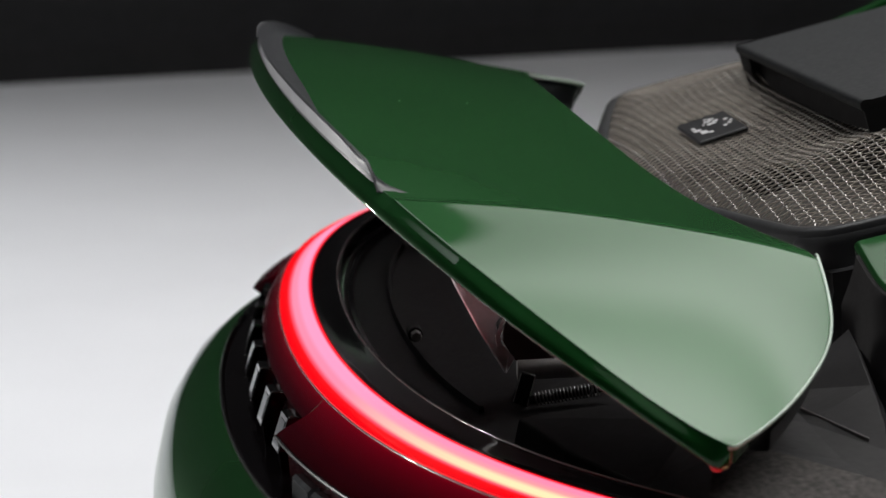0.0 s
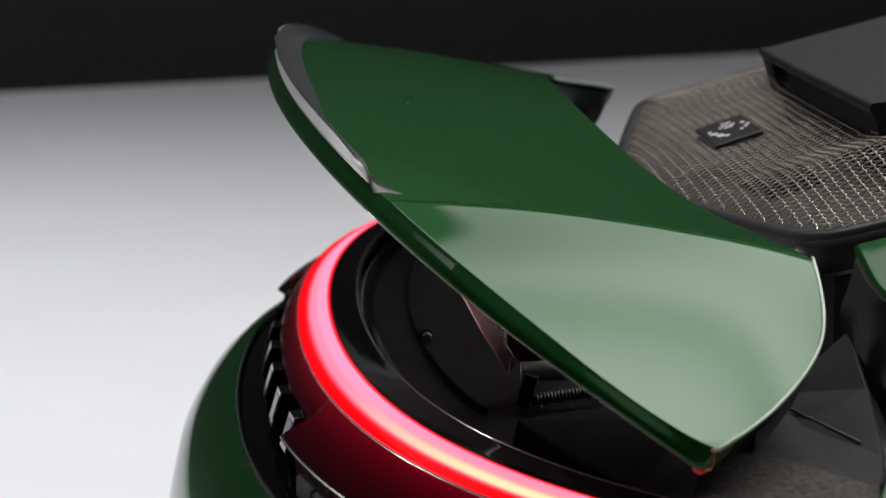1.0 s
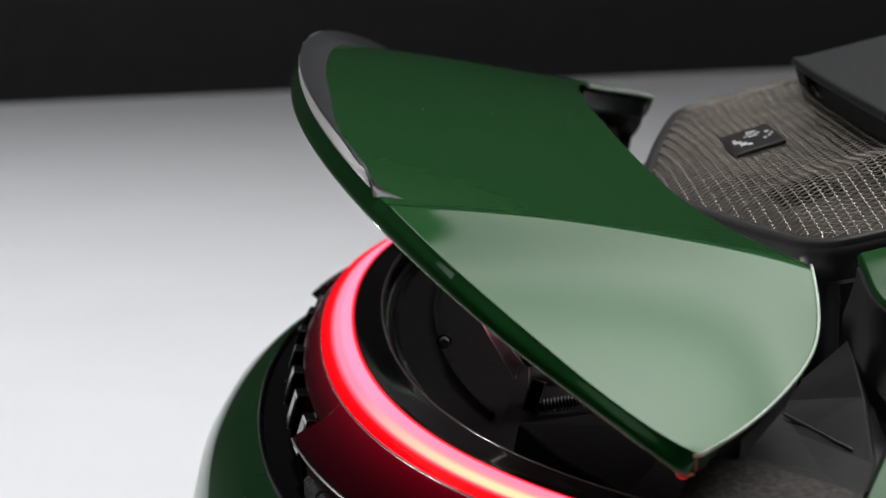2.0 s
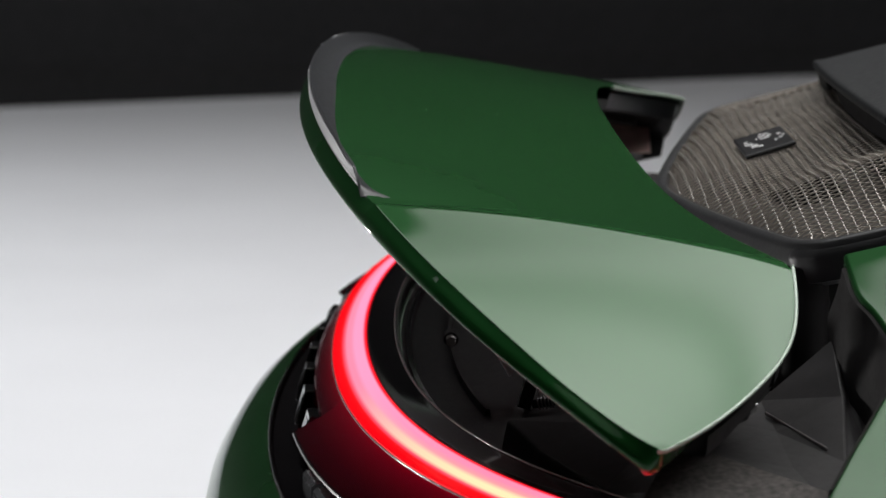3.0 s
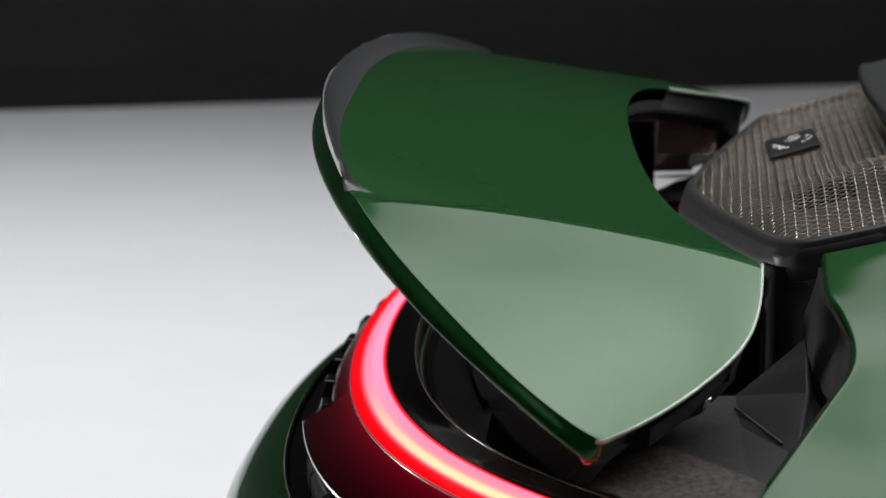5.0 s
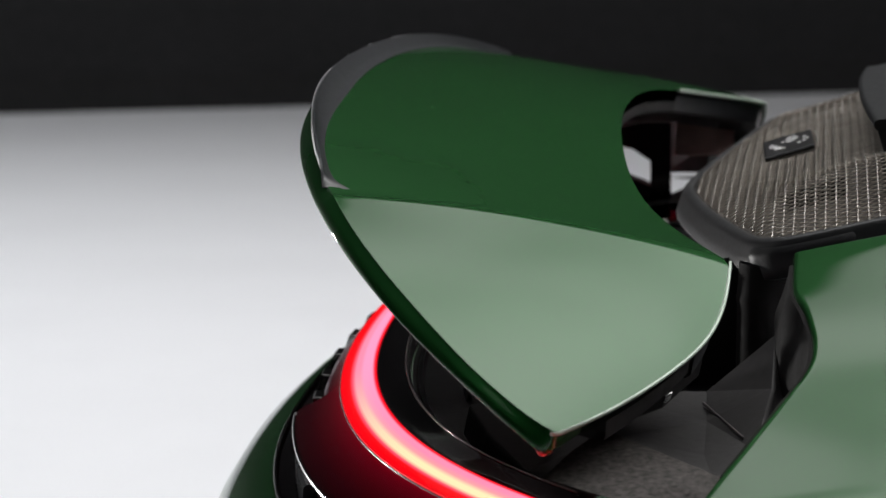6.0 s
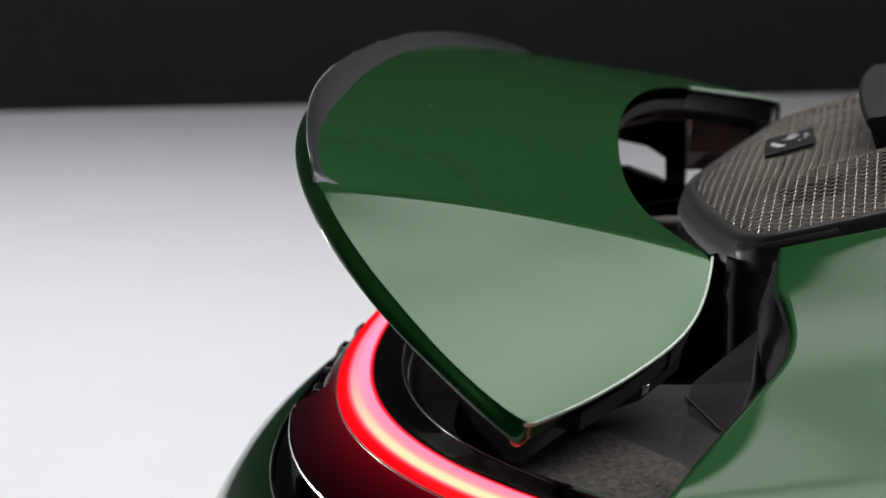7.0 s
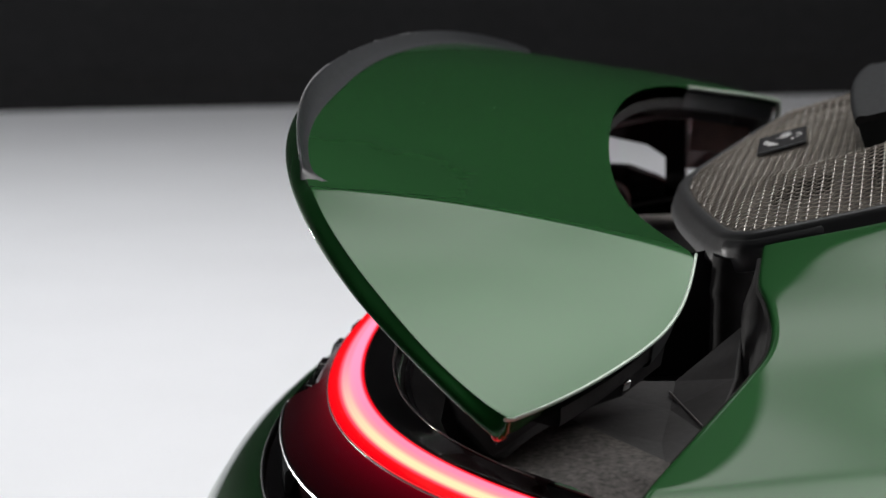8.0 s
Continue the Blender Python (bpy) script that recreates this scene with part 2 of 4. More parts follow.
def prism(outline, z0, z1):
    bm = bmesh.new()
    lo = [bm.verts.new((x, y, z0)) for x, y in outline]
    hi = [bm.verts.new((x, y, z1)) for x, y in outline]
    n = len(lo)
    bm.faces.new(lo)
    bm.faces.new(hi)
    for i in range(n):
        bm.faces.new((lo[i], lo[(i + 1) % n], hi[(i + 1) % n], hi[i]))
    return bm


def poly(c, u):
    return sum(k * u ** i for i, k in enumerate(c))


def span(a, b, n):
    return [a + (b - a) * i / (n - 1) for i in range(n)]


# ---- the tail's plan curve ----
TAIL = (-0.308, 0.215, 0.255, 0.252)


def tail(y, inward, z):
    """A point beside the lamp's outer edge at the car's width y, moved inward across the curve."""
    u = y * y
    x = poly(TAIL, u)
    slope = y * (2 * TAIL[1] + 4 * TAIL[2] * u + 6 * TAIL[3] * u * u)
    k = 1 / math.sqrt(1 + slope * slope)
    return Vector((x + inward * k, y - inward * slope * k, z))


def tail_band(section, y0, y1, n=121, closed=False, caps=False):
    ys = span(y0, y1, n)
    return grid([[tail(y, d, z) for y in ys] for d, z in section], closed, caps)


# ---- studio ----
bm = bmesh.new()
bmesh.ops.create_grid(bm, x_segments=1, y_segments=1, size=30)
tagged(part("floor", bm, FLOORM, smooth=False), "seamless pale grey studio floor", "floor", kind="structure")


def wall(name, a, b, z0, z1, thick, material, label):
    a, b = Vector(a), Vector(b)
    d = (b - a).normalized()
    n = Vector((-d.y, d.x))
    return tagged(part(name, prism([a, b, b + n * thick, a + n * thick], z0, z1), material, smooth=False), label, "wall", kind="structure")


wall("backdrop", (-14.0, 5.0), (15.0, 17.2), 0.16, 8.0, 0.2, BLACKWALL, "matt black studio backdrop behind the floor")
wall("backdrop_hem", (-14.0, 4.99), (15.0, 17.19), 0.0, 0.16, 0.2, HEM, "deep black hem of the studio backdrop")
wall("wall_south", (15.0, -9.0), (-14.0, -9.0), 0.0, 8.0, 0.2, BLACKWALL, "matt black studio wall")
wall("wall_west", (-14.0, -9.0), (-14.0, 5.0), 0.0, 8.0, 0.2, BLACKWALL, "matt black studio wall")
wall("wall_east", (15.0, 17.2), (15.0, -9.0), 0.0, 8.0, 0.2, BLACKWALL, "matt black studio wall")
tagged(part("ceiling", prism([(-14.5, -9.5), (15.5, -9.5), (15.5, 18), (-14.5, 18)], 8.0, 8.2), BLACKWALL, smooth=False), "matt black studio ceiling", "ceiling", kind="structure")

softbox = tagged(new("softbox"), "large white overhead softbox hung from the ceiling", "studio light")
part("diffuser", prism([(-1.8, 0.0), (8.0, 0.0), (8.0, 5.05), (1.6, 5.05), (1.25, 5.48), (-1.8, 6.25)], 6.0, 6.02), CLOTH, softbox, "glowing white diffuser cloth", smooth=False)
for rail in (((-1.86, -0.06), (8.06, -0.06), (8.06, 0.0), (-1.86, 0.0)), ((-1.86, 6.26), (1.25, 5.48), (1.27, 5.56), (-1.86, 6.35)), ((1.25, 5.48), (1.6, 5.05), (1.65, 5.13), (1.27, 5.56)), ((1.6, 5.05), (8.06, 5.05), (8.06, 5.13), (1.65, 5.13)), ((-1.86, 0.0), (-1.8, 0.0), (-1.8, 6.245), (-1.86, 6.26)), ((8.0, 0.0), (8.06, 0.0), (8.06, 5.05), (8.0, 5.05))):
    part("frame_rail", prism(rail, 5.96, 6.2), BLACKWALL, softbox, smooth=False)
for x, y in ((-1.6, 0.2), (7.8, 0.2), (-1.6, 6.0), (7.8, 4.9)):
    part("hanger", prism([(x - 0.02, y - 0.02), (x + 0.02, y - 0.02), (x + 0.02, y + 0.02), (x - 0.02, y + 0.02)], 6.02, 8.0), BLACKWALL, softbox, smooth=False)

# ---- the car ----
car = tagged(new("sports_car"), "dark green sports car with its rear wing raised", "car")

# rear body
skin = [(-0.0485, 0.812), (-0.0545, 0.8110), (-0.066, 0.8045), (-0.082, 0.790), (-0.095, 0.769), (-0.102, 0.738), (-0.1035, 0.69), (-0.10, 0.55), (-0.07, 0.35), (-0.02, 0.15), (0.03, 0.0)]
part("rear_bumper", tail_band(skin, -0.9, 0.9), GREEN, car, "dark green painted rear bumper")
part("tray", tail_band([(-0.049, 0.8115), (-0.0484, 0.8152), (-0.0468, 0.8152), (-0.045, 0.8118), (-0.012, 0.812), (-0.001, 0.816), (0.0, 0.84)], -0.9, 0.9), GLOSS, car, "glossy black recessed tray")

# tail lamp
lamp = new("tail_light")
lamp.parent = car
lens_sec = [(0.0008, 0.8685), (-0.0004, 0.8696), (-0.0004, 0.8710), (0.0015, 0.8719), (0.005, 0.8728), (0.009, 0.8740), (0.0135, 0.8764), (0.018, 0.8788), (0.0225, 0.8804), (0.0262, 0.8806)]


def with_uv(section, y0, y1, n, caps=False):
    """A band of the lamp with a UV map: along it in X, across its section in Y."""
    bm = tail_band(section, y0, y1, n, caps=caps)
    uvl = bm.loops.layers.uv.new("UVMap")
    bm.verts.index_update()
    for f in bm.faces:
        for lp in f.loops:
            i = lp.vert.index
            lp[uvl].uv = ((i % n) / (n - 1), min(1.0, (i // n) / (len(section) - 1)))
    return bm


bm = with_uv(lens_sec, -0.9, 0.9, 181)
part("lens", bm, LED, lamp, "glowing red lens with a pale pink core")
part("inner_ring", tail_band([(0.0262, 0.8806), (0.0275, 0.8800), (0.034, 0.8804), (0.043, 0.8820), (0.0466, 0.8832), (0.0480, 0.8834), (0.0495, 0.8825), (0.052, 0.869)], -0.9, 0.9), GLOSS, lamp, "glossy black inner ring")
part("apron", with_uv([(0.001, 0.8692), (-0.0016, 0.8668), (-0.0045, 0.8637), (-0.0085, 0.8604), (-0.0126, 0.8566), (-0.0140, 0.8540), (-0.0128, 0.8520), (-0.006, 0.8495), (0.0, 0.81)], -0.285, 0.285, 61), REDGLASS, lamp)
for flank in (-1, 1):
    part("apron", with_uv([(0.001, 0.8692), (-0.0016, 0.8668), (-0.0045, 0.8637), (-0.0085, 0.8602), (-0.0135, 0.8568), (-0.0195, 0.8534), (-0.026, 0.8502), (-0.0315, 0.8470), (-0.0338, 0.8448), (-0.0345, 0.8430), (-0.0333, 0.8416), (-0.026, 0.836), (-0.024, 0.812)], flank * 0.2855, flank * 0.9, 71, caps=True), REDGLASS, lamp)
    for y0, y1 in ((0.335, 0.375), (0.383, 0.44)):
        part("reflector", tail_band([(-0.030, 0.8128), (-0.0335, 0.8140), (-0.0335, 0.8275), (-0.031, 0.8300), (-0.024, 0.8300)], flank * y0, flank * y1, 9, caps=True), LENSGREY, lamp, "clear grey reflector block")

part("ring_bead", tail_band([(0.0472 + 0.0007 * math.cos(w), 0.8836 + 0.0007 * math.sin(w)) for w in span(-0.4, math.pi + 0.4, 9)], -0.9, 0.9, 181), BEADM, lamp, "thin smoked trim line")
part("lens_bead", tail_band([(-0.0006 + 0.0007 * math.cos(w), 0.8695 + 0.0007 * math.sin(w)) for w in span(0.6, math.pi + 1.2, 9)], -0.9, 0.9, 181), BEADM, lamp, "thin smoked trim line")
part("tray_bead", tail_band([(-0.0488, 0.8120), (-0.0492, 0.8150), (-0.0484, 0.8162), (-0.0475, 0.8150), (-0.0472, 0.8120)], -0.9, 0.9), CHROME, car, "thin bright trim line")
for flank in (-1, 1):
    part("apron_bead", tail_band([(-0.0338, 0.8454), (-0.0349, 0.8449), (-0.0354, 0.8436), (-0.0349, 0.8424), (-0.0336, 0.8420)], flank * 0.2855, flank * 0.9, 71), CHROME, lamp)

# raised badge blocks in the tray, without lettering
for i in range(7):
    y0 = -0.252 + i * 0.084
    rows = [[tail(y, -0.0295 + 0.008 * k + d, 0.8265 + 0.0255 * k) for y in span(y0 - 0.0135, y0 + 0.0135, 5)] for d, k in ((0.0, 0.0), (0.0, 1.0), (0.013, 0.97), (0.013, 0.0))]
    bm = grid(rows, closed=True, caps=True)
    block = part("badge_block", bm, BADGE, car, "dark chrome badge block", smooth=False, bevel=0.0012)
    # black panel just proud of the front, in place of a shaded recess
    part("badge_recess_shade", grid([[tail(y, -0.0299 + 0.008 * k, 0.8265 + 0.0255 * k) for y in (y0 - 0.0095, y0 + 0.0095)] for k in (0.16, 0.84)]), GLOSS, block, "black panel painting the dark of the block's recess", smooth=False)
    part("badge_foot", tail_band([(-0.025, 0.8122), (-0.027, 0.8275), (-0.012, 0.8275), (-0.012, 0.8122)], y0 - 0.006, y0 + 0.006, 3, closed=True, caps=True), GLOSS, car, smooth=False)

# ---- rear wing ----
W_TOP_X, W_TOP_Z = (-0.3221, 0.1586, 0.3998, -0.342, 1.3004), (1.0803, -0.1325, 0.0001, -0.6221)
W_BOT_X, W_BOT_Z = (-0.329, 0.136, 0.354, 0.377), (1.067, -0.059, -0.405)
W_FRT_X, W_FRT_Z = (-0.1007, 0.2552, -0.4721, 3.5319, 1.9804), (1.0477, -0.1979, -0.0076, 0.2747)
wing = new("rear_wing")
wing.parent = car
END_X, END_Y, END_Z = (0.0, 0.0045, -0.1539, 0.1625, -0.1062), (0.5, 0.382, -0.6009, 0.7917, -0.3639), (1.0, -0.1936, 0.3409, -0.305, 0.0857)
TIP = (poly(END_X, 1), poly(END_Y, 1), poly(END_Z, 1))


def end_at(y):
    """x and z of the wing's outer end edge at a width."""
    lo_, hi_ = 0.0, 1.0
    for _ in range(24):
        k = (lo_ + hi_) / 2
        if poly(END_Y, k) < y:
            lo_ = k
        else:
            hi_ = k
    return poly(END_X, lo_), poly(END_Z, lo_)


def rear_top(y):
    """x and z of the upper trailing edge, drawn in to the tip."""
    u = y * y
    x, z = poly(W_TOP_X, u), poly(W_TOP_Z, u)
    k = max(0.0, (y - 0.66) / 0.049) ** 2
    return x + (TIP[0] - poly(W_TOP_X, 0.709 ** 2)) * k, z + (TIP[2] - poly(W_TOP_Z, 0.709 ** 2)) * k


PANEL = {(0, 0): 0.98312, (0, 1): -0.04409, (0, 2): -0.00583, (0, 3): 0.00168, (0, 4): 0.0014, (0, 5): -0.00054, (1, 0): -0.02312, (1, 1): -0.00586, (1, 2): 0.00518, (1, 3): 0.00445, (1, 4): -9e-05,
         (2, 0): -0.00338, (2, 1): 0.00626, (2, 2): 0.00843, (2, 3): 0.0017, (3, 0): 0.00101, (3, 1): 0.00488, (3, 2): 0.00475, (4, 0): -0.00102, (4, 1): 0.00056, (5, 0): -0.00107}


def panel_z(x, y):
    """The smooth outer panel of the wing, beyond the crease."""
    u, v = (max(-0.27, min(0.02, x)) + 0.1) / 0.1, (y - 0.6) / 0.1
    return sum(c * u ** i * v ** j for (i, j), c in PANEL.items())


def wing_z(x, y):
    y = min(abs(y), 0.709)
    if y > 0.505:
        return panel_z(x, y)
    k = max(0.0, (y - 0.40) / 0.105)
    return inner_z(x, min(y, 0.5)) + (k * k * (panel_z(x, 0.505) - inner_z(x, 0.5)) if k else 0.0)


def inner_z(x, y):
    xr, zr = rear_top(y)
    xf, zf = (poly(W_FRT_X, y * y), poly(W_FRT_Z, y * y)) if y <= 0.5 else end_at(y)
    t = (x - xr) / max(1e-4, xf - xr)
    t = max(-0.1, min(1.1, t))
    return zr + (zf - zr) * t + 0.014 * t * (1 - t) * (1 if y < 0.5 else (0.709 - y) / 0.209)


def mirrored(p, v):
    return p if v > 0 else Vector((p.x, -p.y, p.z))


def wing_front(v):
    """v: 0 in the middle, 0.55 the front corner, 1 the tip; minus for the near side."""
    w = abs(v)
    if w > 0.55:
        k = (w - 0.55) / 0.45
        p = Vector((poly(END_X, k), poly(END_Y, k), poly(END_Z, k)))
        p.y += 1.5 * (panel_z(p.x, p.y) - p.z)
    else:
        y = 0.5 * w / 0.55
        p = Vector((poly(W_FRT_X, y * y), y, 0))
    p.z = wing_z(p.x, p.y)
    return mirrored(p, v)


def wing_rear(v, top=True):
    w = abs(v)
    y = 0.5 * w / 0.55 if w <= 0.55 else 0.5 + 0.209 * (w - 0.55) / 0.45
    u = y * y
    if top:
        x, z = rear_top(y)
        p = Vector((x, y, z))
    else:
        k = max(0.0, (y - 0.62) / 0.089) ** 2
        p = Vector((poly(W_BOT_X, u), y, poly(W_BOT_Z, u))).lerp(Vector((-0.099, 0.708, 0.917)), k)
    return mirrored(p, v)


def wing_top(v, t):
    p = wing_rear(v).lerp(wing_front(v), t)
    p.z = wing_z(p.x, p.y)
    return p


def tuck(v, inset, drop):
    """A point under the wing's front or outer edge, set in from it."""
    p = wing_front(v).lerp(wing_rear(v), inset)
    p.z -= drop
    return p


crease = [0.55, 0.5597, 0.5618] + span(0.57, 1, 44)
vs = [-w for w in reversed(crease)] + span(-0.55, 0.55, 81)[1:-1] + crease


def crest(v, t):
    length = (wing_front(v) - wing_rear(v)).length
    return wing_top(v, t * (1 - min(0.5, 0.0006 / max(length, 1e-4))))


def trailing(v, u):
    """A point of the trailing band, u from 0 at its upper edge to 1 at its lower edge, slightly bowed outward."""
    a, b = wing_rear(v), wing_rear(v, False)
    a.z = wing_z(a.x, a.y)
    along = wing_rear(min(1.0, v + 0.01)) - wing_rear(max(-1.0, v - 0.01))
    out = along.cross(b - a).normalized()
    if out.x > 0:
        out = -out
    return a.lerp(b, u) + out * ((a - b).length * 0.62 * u * u * (1 - u))


def roll(v, deep, drop):
    """The rounded lower edge, turning in under the band."""
    b = wing_rear(v, False)
    return b + Vector((0.8, -0.5 * math.copysign(min(1.0, abs(v) * 2), v), 0)).normalized() * deep + Vector((0, 0, -drop))


rows = [[crest(v, t) for v in vs] for t in [0.0015, 0.004, 0.014] + span(0.05, 0.95, 19) + [0.975, 0.988, 0.995, 1.0]]
shell = rows + [[tuck(v, 0.0, 0.0006) for v in vs], [tuck(v, 0.06, 0.0030) for v in vs], [tuck(v, 0.10, 0.009) for v in vs]]
shell += [[tuck(v, t, 0.010 + 0.01 * (1 - abs(v))) for v in vs] for t in (0.3, 0.6, 0.9)] + [[roll(v, d, z) for v in vs] for d, z in ((0.0045, 0.0011), (0.0022, 0.0013), (0.0007, 0.0008))] + [[trailing(v, u) for v in vs] for u in (1.0, 0.94, 0.86, 0.74, 0.58, 0.40, 0.22, 0.10, 0.035, 0.012)]
part("wing_blade", grid(shell, closed=True, caps=True), GREEN, wing, "dark green painted wing blade", sharp=120)
inner = span(-0.93, 0.93, 121)
under = [[tuck(v, t, drop + 0.008 * (1 - abs(v))) for v in inner] for t, drop in ((0.94, 0.014), (0.85, 0.018), (0.5, 0.021), (0.12, 0.020), (0.05, 0.019), (0.035, 0.016), (0.03, 0.007))]
part("underside", grid(under), DECK, wing, "black plastic underside")

# added bead, tinted pinkish: draws the floor and lamp reflected along the lower edge
near_rim = [wing_rear(v, False) for v in vs if abs(v) < 0.96]
rings = [[p + Vector((0.0022 + 0.0006 * math.cos(a), 0.0008 * math.cos(a), 0.0009 * math.sin(a) - 0.0012)) for p in near_rim] for a in span(0, 2 * math.pi, 9)[:-1]]
part("trailing_reflection", grid(rings, closed=True, caps=True), RIMM, wing, "thin bead drawing the reflection along the trailing edge")
for flank in (-1, 1):
    # red bead stands in for the tail lamp's reflection in the wing tip
    bm = bmesh.new()
    bmesh.ops.create_uvsphere(bm, u_segments=16, v_segments=10, radius=1, matrix=Matrix.LocRotScale((-0.0985, flank * 0.7050, 0.9185), None, (0.0042, 0.0036, 0.0034)))
    part("tip_glint", bm, GLINTM, wing, "small red bead standing in for the lamp's reflection at the tip")
    # pale bead paints the highlight that overhead light leaves on this edge
    edge = [wing_front(v) + Vector((0, 0, -0.0004)) for v in span(flank * (0.552 if flank < 0 else 0.35), flank, 121)]
    fat = 0.0012 if flank < 0 else 0.0021
    part("edge_highlight", grid([[p + Vector((fat * math.cos(a), -flank * 0.0003 * math.cos(a), fat * math.sin(a))) for p in edge] for a in span(0, 2 * math.pi, 11)[:-1]], closed=True, caps=True), EDGEM, wing, "pale bead standing in for the highlight on the wing's outer end")
    strip_v = span(flank * 0.36, flank * 0.72, 41)
    part("edge_trim", grid([[tuck(v, i, d) for v in strip_v] for i, d in ((0.012, 0.005), (0.02, 0.008), (0.03, 0.020), (0.045, 0.023), (0.12, 0.023))]), RUBBER, wing, "dark grey trim under the front edge")

# dust on the paint
for x, y in ((-0.231, -0.22), (-0.181, -0.189)):
    bm = bmesh.new()
    bmesh.ops.create_icosphere(bm, subdivisions=1, radius=0.0002, matrix=Matrix.Translation((x, y, wing_z(x, y) + 0.0002)))
    part("dust_speck", bm, INK, wing, "tiny pale dust speck")

# rubber lip
RIDGE_X, RIDGE_Z = (-0.3226, 0.1485, 0.5616, -0.7942), (1.0883, -0.083, -0.2998)
LIN_X = (-0.3027, 0.1451, 0.276, 0.2988)
lip_rows = [[], [], [], [], [], [], []]
lip_ys = span(-0.49, 0.535, 301)
for y in lip_ys:
    u = y * y
    e = min(1.0, (0.491 + y) / 0.026, (0.536 - y) / 0.022)
    e = math.sin(e * math.pi / 2)
    foot = Vector((poly(W_TOP_X, u) - 0.0005, y, poly(W_TOP_Z, u) + 0.001))
    end_x = Vector((-0.2475, y, 0))
    if y < 0:
        foot.x = foot.x + (end_x.x - 0.002 - foot.x) * (1 - e) ** 2
    foot.z = wing_z(foot.x, y) - 0.0005
    ridge = Vector((min(poly(RIDGE_X, u), foot.x + 0.001), y, max(foot.z + 0.001, foot.z + (poly(RIDGE_Z, u) - foot.z) * e)))
    slim = max(0.0, min(1.0, (abs(y) - 0.18) / 0.27))
    tail_out = max(0.0, (-y - 0.455) / 0.036) ** 2
    xin = max(foot.x + (poly(LIN_X, u) - foot.x) * (1 - 0.58 * slim * slim * (3 - 2 * slim)) + 0.003 * tail_out, foot.x + 0.0015)
    inner = Vector((xin, y, wing_z(xin, y) + 0.0004))
    mid = ridge.lerp(inner, 0.45) + Vector((0, 0, -0.0022 * e))
    low = ridge.lerp(inner, 0.8) + Vector((0, 0, -0.0012 * e))
    for r, p in zip(lip_rows, (foot, foot.lerp(ridge, 0.55) + Vector((0.0008 * e, 0, 0)), ridge, ridge + Vector((0.0016, 0, 0.0004)), mid, low, inner)):
        r.append(p)
lip = part("lip", grid(lip_rows, closed=True, caps=True), RUBBER, wing, "soft grey rubber lip along the trailing edge")
# pale crescent over the rubber, coloured as the light its rear face reflects
for flank in (-1, 1):
    band = [[], [], [], []]
    for q in span(0, 1, 61):
        k = int(round((flank * (0.05 + 0.425 * q) + 0.49) / 1.025 * 300))
        foot, ridge = lip_rows[0][k], lip_rows[2][k]
        thick = min(1.0, 4 * q, math.sqrt(max(0.0, 7 * (1 - q))))
        top_ = ridge.lerp(lip_rows[4][k], 0.55)
        for r, p in zip(band, (foot.lerp(ridge, 0.5 - 0.34 * thick), foot.lerp(ridge, 0.5), foot.lerp(ridge, 0.5 + 0.45 * thick), ridge.lerp(top_, thick))):
            r.append(p + Vector((-0.0007, flank * 0.0005, 0.0007)))
    part("lip_sheen", grid(band), PALE, lip, "pale band painting the sheen on the lip's rear face")

